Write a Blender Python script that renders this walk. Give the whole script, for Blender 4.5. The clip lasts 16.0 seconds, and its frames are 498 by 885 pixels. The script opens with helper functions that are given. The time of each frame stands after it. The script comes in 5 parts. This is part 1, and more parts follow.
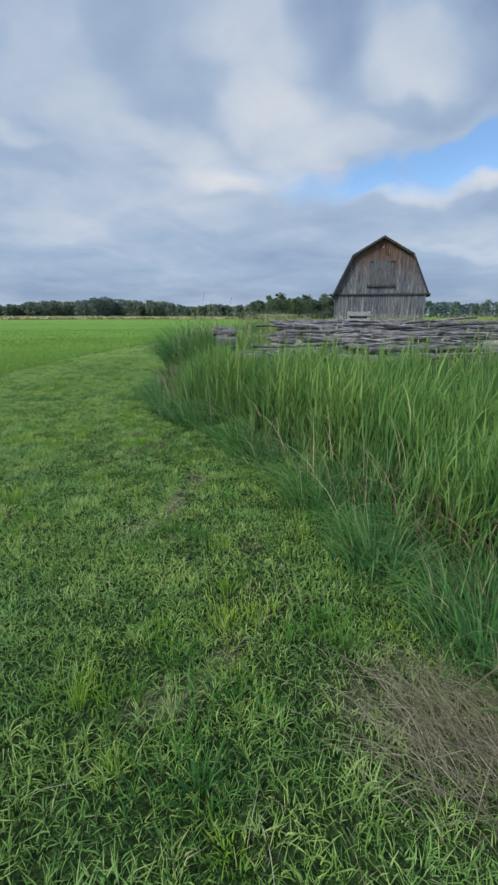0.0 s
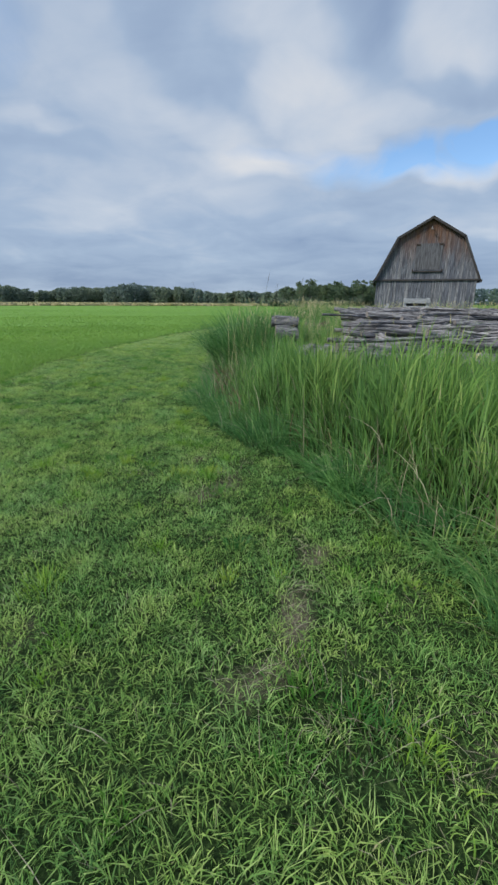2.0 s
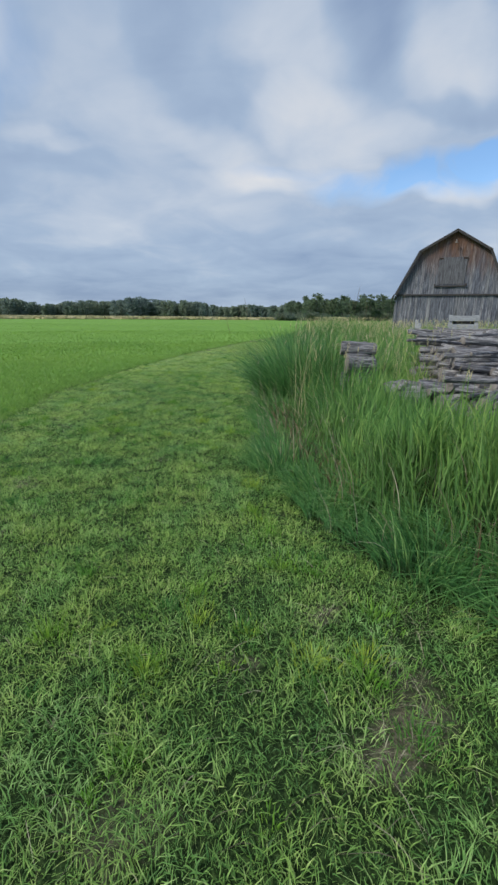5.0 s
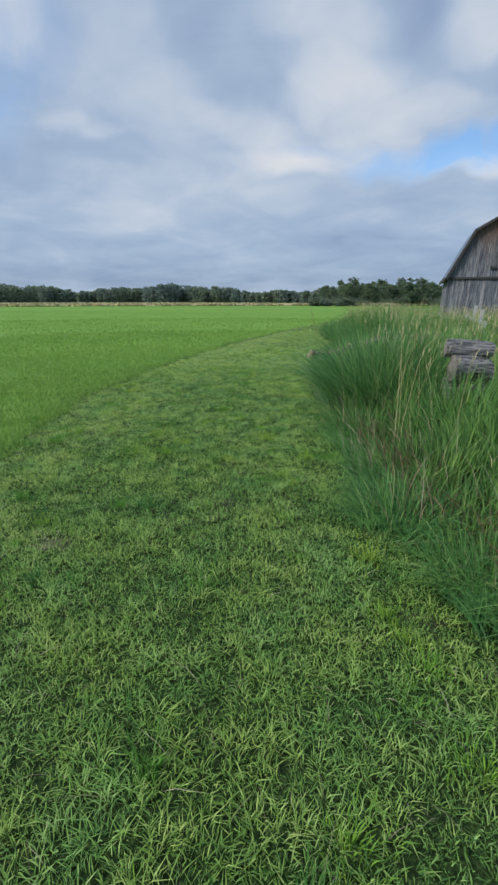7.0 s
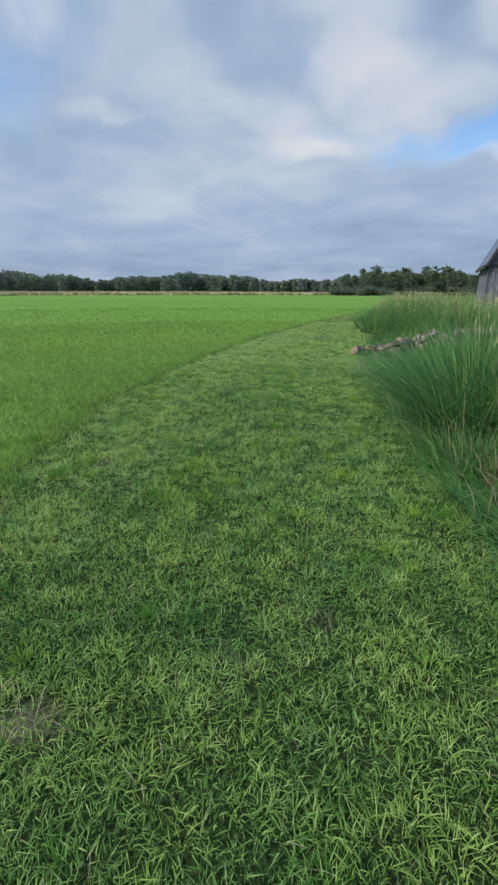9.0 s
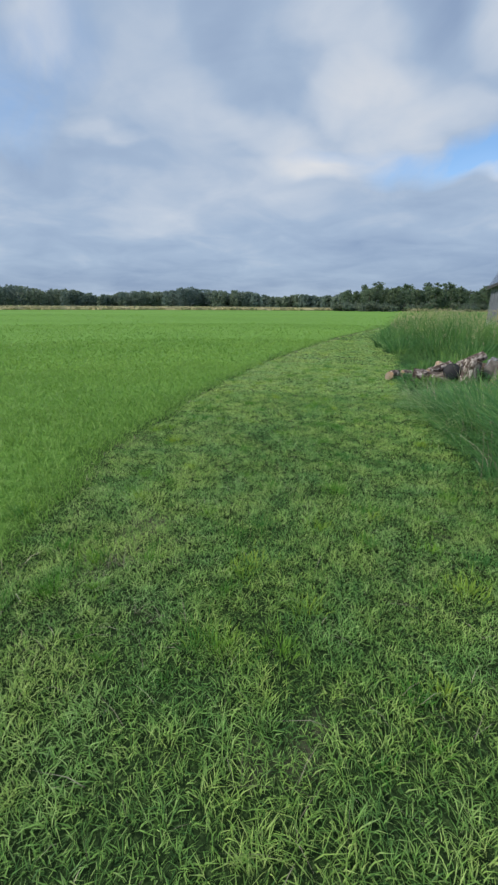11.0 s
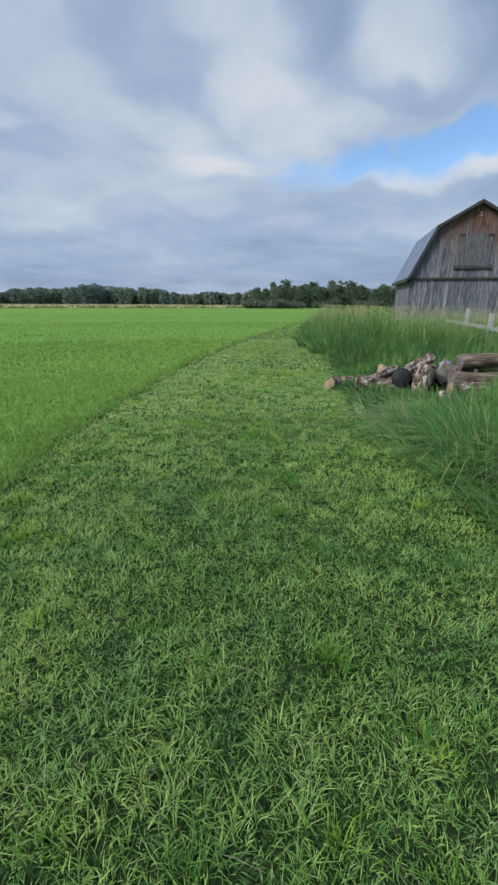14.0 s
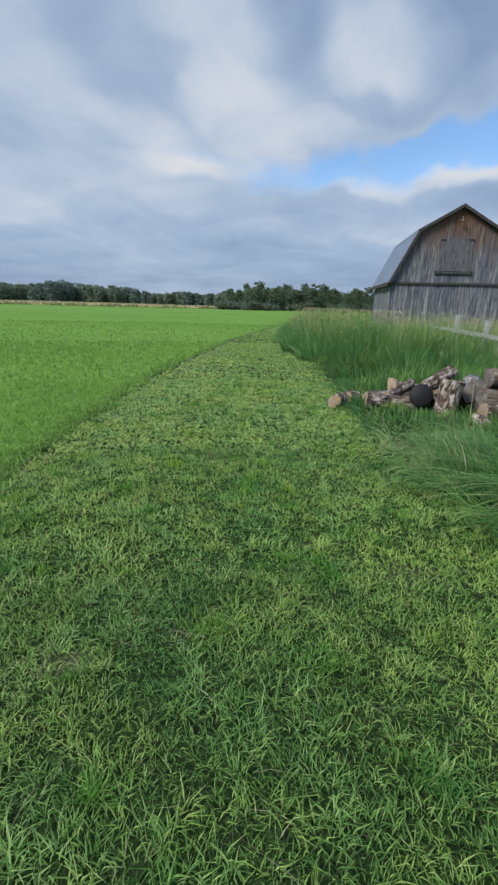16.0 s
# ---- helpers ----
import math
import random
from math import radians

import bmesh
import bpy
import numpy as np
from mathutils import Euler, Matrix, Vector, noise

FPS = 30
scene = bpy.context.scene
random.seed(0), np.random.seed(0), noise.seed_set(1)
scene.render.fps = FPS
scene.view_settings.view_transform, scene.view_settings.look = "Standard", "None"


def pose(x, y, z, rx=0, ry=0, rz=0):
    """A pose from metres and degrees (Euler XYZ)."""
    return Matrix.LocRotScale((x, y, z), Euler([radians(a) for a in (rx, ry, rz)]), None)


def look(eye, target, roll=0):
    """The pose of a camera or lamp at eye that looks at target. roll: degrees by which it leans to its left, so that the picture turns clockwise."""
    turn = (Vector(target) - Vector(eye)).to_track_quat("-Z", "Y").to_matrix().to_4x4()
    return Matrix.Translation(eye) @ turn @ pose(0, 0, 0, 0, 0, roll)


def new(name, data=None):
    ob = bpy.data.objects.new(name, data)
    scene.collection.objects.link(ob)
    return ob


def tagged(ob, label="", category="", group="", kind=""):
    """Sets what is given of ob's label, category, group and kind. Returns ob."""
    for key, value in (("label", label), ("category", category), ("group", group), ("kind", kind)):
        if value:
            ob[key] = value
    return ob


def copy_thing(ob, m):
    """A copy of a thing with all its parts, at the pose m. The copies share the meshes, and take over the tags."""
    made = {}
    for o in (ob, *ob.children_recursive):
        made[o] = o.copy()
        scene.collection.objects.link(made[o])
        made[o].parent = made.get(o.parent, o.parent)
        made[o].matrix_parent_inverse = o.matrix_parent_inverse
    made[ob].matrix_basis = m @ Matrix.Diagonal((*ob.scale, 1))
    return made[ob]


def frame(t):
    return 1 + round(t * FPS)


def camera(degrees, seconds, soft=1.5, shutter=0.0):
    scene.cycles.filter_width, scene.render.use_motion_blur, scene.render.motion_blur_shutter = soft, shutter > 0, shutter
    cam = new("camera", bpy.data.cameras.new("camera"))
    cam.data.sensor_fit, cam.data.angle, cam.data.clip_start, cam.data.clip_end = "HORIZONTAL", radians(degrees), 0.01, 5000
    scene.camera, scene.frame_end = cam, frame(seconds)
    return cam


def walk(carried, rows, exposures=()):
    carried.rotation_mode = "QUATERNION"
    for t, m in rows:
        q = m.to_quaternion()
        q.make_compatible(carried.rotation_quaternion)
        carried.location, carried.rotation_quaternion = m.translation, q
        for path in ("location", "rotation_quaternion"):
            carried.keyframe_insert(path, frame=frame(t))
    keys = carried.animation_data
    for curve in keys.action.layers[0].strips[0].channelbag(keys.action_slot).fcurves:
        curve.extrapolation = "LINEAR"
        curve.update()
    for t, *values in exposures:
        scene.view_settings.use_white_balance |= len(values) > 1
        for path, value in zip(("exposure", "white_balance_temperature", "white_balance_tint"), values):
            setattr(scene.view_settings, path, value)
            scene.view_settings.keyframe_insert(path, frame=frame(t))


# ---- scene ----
cam = camera(61.6, 16.0, soft=2.6)
PATH = [
    (0, (0.44, 0.055, 1.448), (0.408, 1.967, 0.863), 0.1),
    (0.5, (0.263, 0.361, 1.467), (0.149, 2.26, 0.851), 0.1),
    (1, (0.019, 0.631, 1.448), (-0.119, 2.524, 0.817), 0.1),
    (1.5, (-0.175, 1.017, 1.422), (-0.319, 2.907, 0.783), 0.2),
    (2, (-0.297, 1.414, 1.44), (-0.442, 3.304, 0.8), 0.3),
    (2.5, (-0.526, 1.728, 1.435), (-0.672, 3.62, 0.805), 0.3),
    (3, (-0.689, 2.004, 1.437), (-0.835, 3.902, 0.824), 0.4),
    (3.2, (-0.732, 2.17, 1.434), (-0.878, 4.072, 0.831), 0.4),
    (5.3, (-1.382, 3.282, 1.572), (-1.553, 5.187, 0.988), 0.5),
    (5.5, (-1.426, 3.363, 1.583), (-1.612, 5.264, 0.991), 0.4),
    (6, (-1.705, 3.672, 1.593), (-1.942, 5.563, 0.987), 0.3),
    (6.5, (-1.852, 3.992, 1.592), (-2.129, 5.871, 0.966), 0.0),
    (7, (-1.977, 4.344, 1.614), (-2.274, 6.214, 0.97), -0.0),
    (7.5, (-2.223, 4.635, 1.581), (-2.521, 6.498, 0.917), 0.2),
    (8, (-2.447, 4.903, 1.599), (-2.753, 6.76, 0.922), 0.4),
    (8.5, (-2.52, 5.323, 1.583), (-2.855, 7.172, 0.9), -0.1),
    (9, (-2.681, 5.678, 1.581), (-3.048, 7.52, 0.893), 0.1),
    (9.2, (-2.786, 5.808, 1.577), (-3.163, 7.647, 0.889), 0.4),
    (11.3, (-3.479, 7.035, 1.641), (-3.845, 8.902, 1.024), 0.2),
    (11.5, (-3.492, 7.147, 1.624), (-3.839, 9.019, 1.012), -0.0),
    (12, (-3.478, 7.53, 1.631), (-3.748, 9.416, 1.023), -0.2),
    (12.5, (-3.55, 7.864, 1.591), (-3.748, 9.758, 0.98), -0.3),
    (13, (-3.71, 8.226, 1.599), (-3.83, 10.124, 0.978), -0.1),
    (13.5, (-3.736, 8.615, 1.582), (-3.784, 10.512, 0.949), -0.1),
    (14, (-3.743, 8.97, 1.582), (-3.732, 10.866, 0.947), 0.2),
    (14.5, (-3.873, 9.367, 1.555), (-3.813, 11.263, 0.922), 0.6),
    (15, (-3.9, 9.696, 1.541), (-3.808, 11.593, 0.915), 1.1),
    (15.5, (-3.87, 10.064, 1.558), (-3.749, 11.959, 0.932), 1.5),
    (16, (-3.995, 10.473, 1.541), (-3.851, 12.366, 0.914), 1.6),
]
walk(cam, [(t, look(eye, target, roll)) for t, eye, target, roll in PATH])

# ---- sky, sun, exposure ----
SUN_EL, SUN_AZ = radians(42), radians(244)

world = bpy.data.worlds.new("sky")
scene.world = world
world.use_nodes = True
wn, wl = world.node_tree.nodes, world.node_tree.links
wn.clear()


def wmath(op, a, b=None, c=None):
    n = wn.new("ShaderNodeMath")
    n.operation = op
    for i, v in enumerate((a, b, c)):
        if v is None:
            continue
        if isinstance(v, (int, float)):
            n.inputs[i].default_value = v
        else:
            wl.new(v, n.inputs[i])
    return n.outputs[0]


sky = wn.new("ShaderNodeTexSky")
sky.sky_type, sky.sun_disc = "NISHITA", False
sky.sun_elevation, sky.sun_rotation = SUN_EL, SUN_AZ
sky.dust_density, sky.ozone_density, sky.air_density = 0.0, 3.0, 1.0
coord = wn.new("ShaderNodeTexCoord")
sep = wn.new("ShaderNodeSeparateXYZ")
wl.new(coord.outputs["Generated"], sep.inputs[0])
ahead = wmath("MAXIMUM", sep.outputs[1], 0.08)
up = wmath("MAXIMUM", sep.outputs[2], 0.0)
u = wmath("DIVIDE", sep.outputs[0], ahead)
v = wmath("DIVIDE", up, ahead)
front = wmath("MULTIPLY", sep.outputs[1], 4.0)
front = wmath("MINIMUM", wmath("MAXIMUM", front, 0.0), 1.0)

# cloud deck seen in perspective
flat = wmath("ADD", up, 0.16)
deck = wn.new("ShaderNodeCombineXYZ")
wl.new(wmath("DIVIDE", sep.outputs[0], flat), deck.inputs[0])
wl.new(wmath("DIVIDE", sep.outputs[1], flat), deck.inputs[1])
deck.inputs[2].default_value = 3.7


def wnoise(vec, scale, detail, rough, dist=0.0):
    n = wn.new("ShaderNodeTexNoise")
    n.inputs["Scale"].default_value = scale
    n.inputs["Detail"].default_value = detail
    n.inputs["Roughness"].default_value = rough
    n.inputs["Distortion"].default_value = dist
    wl.new(vec, n.inputs["Vector"])
    return n


big = wnoise(deck.outputs[0], 0.75, 4.0, 0.48, 0.3)
fine = wnoise(deck.outputs[0], 2.1, 6.0, 0.56, 0.5)

# where the larger clouds and the gaps hang ahead of the walker
plane = wn.new("ShaderNodeCombineXYZ")
wl.new(u, plane.inputs[0])
wl.new(v, plane.inputs[1])
warp = wnoise(plane.outputs[0], 5.0, 3.0, 0.5)
wsub = wn.new("ShaderNodeVectorMath")
wsub.operation = "SUBTRACT"
wl.new(warp.outputs["Color"], wsub.inputs[0])
wsub.inputs[1].default_value = (0.5, 0.5, 0.5)
wsc = wn.new("ShaderNodeVectorMath")
wsc.operation = "SCALE"
wl.new(wsub.outputs[0], wsc.inputs[0])
wsc.inputs["Scale"].default_value = 0.16
wadd = wn.new("ShaderNodeVectorMath")
wadd.operation = "ADD"
wl.new(plane.outputs[0], wadd.inputs[0])
wl.new(wsc.outputs[0], wadd.inputs[1])


def puff(total, cu, cv, su, sv, amount, turn=0.0):
    """Adds one soft cloud, centred on the direction (cu, 1, cv)."""
    m = wn.new("ShaderNodeMapping")
    m.vector_type = "TEXTURE"
    m.inputs["Location"].default_value = (cu, cv, 0)
    m.inputs["Rotation"].default_value = (0, 0, radians(turn))
    m.inputs["Scale"].default_value = (su, sv, 1)
    wl.new(wadd.outputs[0], m.inputs["Vector"])
    g = wn.new("ShaderNodeTexGradient")
    g.gradient_type = "SPHERICAL"
    wl.new(m.outputs[0], g.inputs[0])
    soft = wmath("SMOOTH_MIN", wmath("MULTIPLY", g.outputs["Fac"], 1.6), 1.0, 0.4)
    return wmath("MULTIPLY_ADD", soft, amount, total)


lit = 0.0
for row in ((0.0, 0.52, 0.15, 0.2, 0.22), (0.32, 0.5, 0.16, 0.12, 0.28, -12), (0.04, 0.375, 0.16, 0.08, 0.2), (-0.15, 0.32, 0.18, 0.06, 0.2, -22),
            (-0.33, 0.41, 0.13, 0.06, 0.1), (-0.53, 0.36, 0.12, 0.045, 0.16, -15), (0.0, 0.265, 0.28, 0.035, 0.16), (0.29, 0.245, 0.15, 0.03, 0.28),
            (0.53, 0.28, 0.17, 0.035, 0.36, 8), (0.44, 0.14, 0.18, 0.014, 0.12), (-0.28, 0.2, 0.3, 0.05, 0.06), (-0.66, 0.55, 0.1, 0.08, 0.2), (0.15, 0.34, 0.2, 0.045, 0.12, 18),
            (-0.42, 0.55, 0.12, 0.12, 0.1),
            (0.145, 0.55, 0.1, 0.18, -0.24), (0.49, 0.54, 0.17, 0.17, -0.3), (0.33, 0.4, 0.14, 0.035, -0.16), (-0.2, 0.43, 0.14, 0.13, -0.14), (-0.26, 0.55, 0.1, 0.1, -0.1),
            (0.25, 0.19, 0.4, 0.04, -0.08), (0.05, 0.05, 1.8, 0.11, -0.2), (-0.68, 0.3, 0.2, 0.08, -0.14), (-0.42, 0.29, 0.12, 0.04, -0.1), (0.56, 0.22, 0.16, 0.035, -0.12)):
    lit = puff(lit, *row)
gap = 0.0
for row in ((0.37, 0.295, 0.36, 0.06, 0.75, 11), (0.55, 0.34, 0.26, 0.06, 0.5, 12), (-0.76, 0.44, 0.16, 0.15, 0.3), (-0.6, 0.52, 0.14, 0.12, 0.16), (-0.03, 0.29, 0.16, 0.02, 0.15),
            (0.16, 0.262, 0.18, 0.04, 0.2)):
    gap = puff(gap, *row)
level = wmath("MULTIPLY_ADD", big.outputs["Fac"], 0.75, 0.09)
level = wmath("MULTIPLY_ADD", fine.outputs["Fac"], 0.5, wmath("SUBTRACT", level, 0.25))
level = wmath("MULTIPLY_ADD", lit, front, level)
ramp = wn.new("ShaderNodeValToRGB")
els = ramp.color_ramp.elements
els[0].position, els[0].color = 0.12, (0.25, 0.342, 0.515, 1)
els[1].position, els[1].color = 0.95, (0.78, 0.785, 0.80, 1)
e = els.new(0.42)
e.color = (0.38, 0.485, 0.645, 1)
e = els.new(0.66)
e.color = (0.56, 0.63, 0.735, 1)
wl.new(level, ramp.inputs[0])
clouds = wn.new("ShaderNodeBackground")
clouds.inputs[1].default_value = 0.98
wl.new(ramp.outputs[0], clouds.inputs[0])
clear = wn.new("ShaderNodeBackground")
clear.inputs[1].default_value = 0.15
deep = wn.new("ShaderNodeHueSaturation")
deep.inputs["Saturation"].default_value, deep.inputs["Value"].default_value = 1.1, 1.2
wl.new(sky.outputs[0], deep.inputs["Color"])
wl.new(deep.outputs[0], clear.inputs[0])
wisps = wnoise(plane.outputs[0], 9.0, 5.0, 0.6, 0.8)
hole = wmath("MULTIPLY", wmath("MULTIPLY_ADD", wisps.outputs["Fac"], -3.2, 2.9), wmath("MULTIPLY", gap, front))
hole = wmath("MINIMUM", wmath("MAXIMUM", hole, 0.04), 0.92)
wmix = wn.new("ShaderNodeMixShader")
wl.new(hole, wmix.inputs[0])
wl.new(clouds.outputs[0], wmix.inputs[1])
wl.new(clear.outputs[0], wmix.inputs[2])
wout = wn.new("ShaderNodeOutputWorld")
wl.new(wmix.outputs[0], wout.inputs[0])

sun = new("sun", bpy.data.lights.new("sun", "SUN"))
sun.data.energy, sun.data.angle, sun.data.color = 3.6, radians(18), (1.0, 0.94, 0.84)
sun.matrix_world = look((0, 0, 30), (-30 * math.cos(SUN_EL) * math.sin(SUN_AZ), -30 * math.cos(SUN_EL) * math.cos(SUN_AZ), 30 - 30 * math.sin(SUN_EL)))
scene.view_settings.exposure = 0.0

# ---- materials ----


class Mat:
    """A node material with a few shorthands."""

    def __init__(self, name, rough=0.8, metal=0.0, spec=0.3):
        self.m = bpy.data.materials.new(name)
        self.m.use_nodes = True
        self.n, self.l = self.m.node_tree.nodes, self.m.node_tree.links
        self.b = self.n["Principled BSDF"]
        self.b.inputs["Roughness"].default_value = rough
        self.b.inputs["Metallic"].default_value = metal
        self.b.inputs["Specular IOR Level"].default_value = spec
        self.c = self.n.new("ShaderNodeTexCoord")

    def link(self, a, b):
        self.l.new(a, b)
        return self

    def mapped(self, scale=(1, 1, 1), rot=(0, 0, 0), source="Object"):
        mp = self.n.new("ShaderNodeMapping")
        mp.inputs["Scale"].default_value = scale
        mp.inputs["Rotation"].default_value = rot
        self.l.new(self.c.outputs[source], mp.inputs[0])
        return mp.outputs[0]

    def noise(self, vec, scale, detail=4.0, rough=0.55, dist=0.0):
        t = self.n.new("ShaderNodeTexNoise")
        t.inputs["Scale"].default_value, t.inputs["Detail"].default_value = scale, detail
        t.inputs["Roughness"].default_value, t.inputs["Distortion"].default_value = rough, dist
        self.l.new(vec, t.inputs["Vector"])
        return t.outputs["Fac"]

    def ramp(self, fac, *stops):
        r = self.n.new("ShaderNodeValToRGB")
        el = r.color_ramp.elements
        while len(el) < len(stops):
            el.new(0.5)
        for k, (p, col) in enumerate(stops):
            el[k].position = p
            el[k].color = (*col, 1) if len(col) == 3 else col
        self.l.new(fac, r.inputs[0])
        return r.outputs[0]

    def mix(self, fac, a, b, mode="MIX"):
        x = self.n.new("ShaderNodeMix")
        x.data_type, x.blend_type = "RGBA", mode
        for s, val in ((0, fac), (6, a), (7, b)):
            if isinstance(val, (int, float)):
                x.inputs[s].default_value = val
            elif isinstance(val, tuple):
                x.inputs[s].default_value = (*val, 1)
            else:
                self.l.new(val, x.inputs[s])
        return x.outputs[2]

    def math(self, op, a, b=0.0):
        x = self.n.new("ShaderNodeMath")
        x.operation = op
        for k, val in enumerate((a, b)):
            if isinstance(val, (int, float)):
                x.inputs[k].default_value = val
            else:
                self.l.new(val, x.inputs[k])
        return x.outputs[0]

    def bump(self, h, strength=0.4, dist=0.01):
        bp = self.n.new("ShaderNodeBump")
        bp.inputs["Strength"].default_value, bp.inputs["Distance"].default_value = strength, dist
        self.l.new(h, bp.inputs["Height"])
        self.l.new(bp.outputs[0], self.b.inputs["Normal"])

    def base(self, col):
        if isinstance(col, tuple):
            self.b.inputs["Base Color"].default_value = (*col, 1)
        else:
            self.l.new(col, self.b.inputs["Base Color"])
        self.col = col
        return self

    def leafy(self, share=0.3, lift=0.55):
        """Lets light through, as blades and leaves do; shading normals are tilted up to brighten them."""
        tr = self.n.new("ShaderNodeBsdfTranslucent")
        gn = self.n.new("ShaderNodeNewGeometry")
        va = self.n.new("ShaderNodeVectorMath")
        va.operation = "ADD"
        va.inputs[1].default_value = (0, 0, lift)
        self.l.new(gn.outputs["Normal"], va.inputs[0])
        vn = self.n.new("ShaderNodeVectorMath")
        vn.operation = "NORMALIZE"
        self.l.new(va.outputs[0], vn.inputs[0])
        self.l.new(vn.outputs[0], self.b.inputs["Normal"])
        if isinstance(self.col, tuple):
            tr.inputs[0].default_value = (*self.col, 1)
        else:
            self.l.new(self.col, tr.inputs[0])
        mx = self.n.new("ShaderNodeMixShader")
        mx.inputs[0].default_value = share
        self.l.new(self.b.outputs[0], mx.inputs[1])
        self.l.new(tr.outputs[0], mx.inputs[2])
        self.l.new(mx.outputs[0], self.n["Material Output"].inputs[0])
        return self.m


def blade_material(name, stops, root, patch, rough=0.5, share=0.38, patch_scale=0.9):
    """Blades: a tint for each blade, a root colour that paints shade low on green blades, patches of another tint over
    the ground.
    """
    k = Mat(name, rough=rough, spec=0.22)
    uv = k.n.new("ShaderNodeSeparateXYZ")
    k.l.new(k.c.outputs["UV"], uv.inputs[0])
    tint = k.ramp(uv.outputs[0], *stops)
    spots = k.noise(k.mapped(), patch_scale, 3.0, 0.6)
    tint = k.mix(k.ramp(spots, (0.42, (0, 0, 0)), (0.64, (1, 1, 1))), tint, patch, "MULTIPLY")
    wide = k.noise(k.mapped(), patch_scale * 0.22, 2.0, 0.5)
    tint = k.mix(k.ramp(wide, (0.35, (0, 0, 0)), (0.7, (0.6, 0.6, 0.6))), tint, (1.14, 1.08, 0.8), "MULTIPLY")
    # root colour over the lowest third; dark on green blades as painted shade
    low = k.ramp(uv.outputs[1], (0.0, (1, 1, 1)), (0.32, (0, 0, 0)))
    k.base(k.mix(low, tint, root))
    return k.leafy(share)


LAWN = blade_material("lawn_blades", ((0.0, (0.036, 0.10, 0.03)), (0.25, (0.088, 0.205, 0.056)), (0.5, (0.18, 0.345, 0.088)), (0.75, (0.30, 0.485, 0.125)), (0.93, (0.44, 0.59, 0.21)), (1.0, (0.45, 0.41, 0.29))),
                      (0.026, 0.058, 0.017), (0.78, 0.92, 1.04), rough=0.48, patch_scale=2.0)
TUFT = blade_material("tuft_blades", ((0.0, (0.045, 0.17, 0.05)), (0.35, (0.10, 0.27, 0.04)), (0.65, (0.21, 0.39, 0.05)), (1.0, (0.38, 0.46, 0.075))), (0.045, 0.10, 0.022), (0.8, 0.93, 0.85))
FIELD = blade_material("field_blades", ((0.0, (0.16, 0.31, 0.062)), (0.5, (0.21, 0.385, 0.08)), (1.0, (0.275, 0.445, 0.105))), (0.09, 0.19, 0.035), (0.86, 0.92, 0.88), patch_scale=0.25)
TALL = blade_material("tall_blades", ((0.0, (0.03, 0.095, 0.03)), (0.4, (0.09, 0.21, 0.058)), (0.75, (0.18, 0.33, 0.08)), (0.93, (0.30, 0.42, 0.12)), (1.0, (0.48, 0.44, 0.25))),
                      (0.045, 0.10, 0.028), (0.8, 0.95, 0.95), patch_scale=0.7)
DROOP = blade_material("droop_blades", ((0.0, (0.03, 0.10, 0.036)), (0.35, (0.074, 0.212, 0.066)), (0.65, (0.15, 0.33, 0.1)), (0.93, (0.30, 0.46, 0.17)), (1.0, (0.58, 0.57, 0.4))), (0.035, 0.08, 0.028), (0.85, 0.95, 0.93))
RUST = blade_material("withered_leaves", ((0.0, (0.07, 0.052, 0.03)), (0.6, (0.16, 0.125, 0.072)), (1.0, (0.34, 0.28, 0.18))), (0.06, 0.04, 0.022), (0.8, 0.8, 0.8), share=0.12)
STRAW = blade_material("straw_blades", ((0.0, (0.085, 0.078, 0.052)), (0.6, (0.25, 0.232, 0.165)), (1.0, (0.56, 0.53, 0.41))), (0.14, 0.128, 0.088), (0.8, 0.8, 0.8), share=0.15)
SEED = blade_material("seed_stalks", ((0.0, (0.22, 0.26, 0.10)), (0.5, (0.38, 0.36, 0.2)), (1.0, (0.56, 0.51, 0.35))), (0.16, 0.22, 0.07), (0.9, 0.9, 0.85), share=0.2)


def leaf_material(name, dark, mid, light, scale):
    k = Mat(name, rough=0.6, spec=0.25)
    isl = k.n.new("ShaderNodeNewGeometry")
    tint = k.ramp(isl.outputs["Random Per Island"], (0.0, dark), (0.55, mid), (1.0, light))
    info = k.n.new("ShaderNodeObjectInfo")
    tint = k.mix(k.ramp(info.outputs["Random"], (0, (0, 0, 0)), (1, (1, 1, 1))), tint, (0.8, 0.9, 1.0), "MULTIPLY")
    big_ = k.noise(k.mapped(), scale, 3.0)
    tint = k.mix(k.ramp(big_, (0.4, (0, 0, 0)), (0.62, (1, 1, 1))), tint, (1.25, 1.15, 0.9), "MULTIPLY")
    k.base(tint)
    return k.leafy(0.45, 0.7)


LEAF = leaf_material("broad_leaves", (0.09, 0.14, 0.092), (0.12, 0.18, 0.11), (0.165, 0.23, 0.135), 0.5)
# bluish grey-green: the haze over the distant belts is mixed into the leaf colour
HAZED_LEAF = leaf_material("hazed_far_leaves", (0.125, 0.182, 0.165), (0.145, 0.205, 0.18), (0.17, 0.23, 0.195), 0.05)
SHRUB = leaf_material("willow_leaves", (0.085, 0.12, 0.095), (0.125, 0.165, 0.125), (0.2, 0.245, 0.17), 0.4)

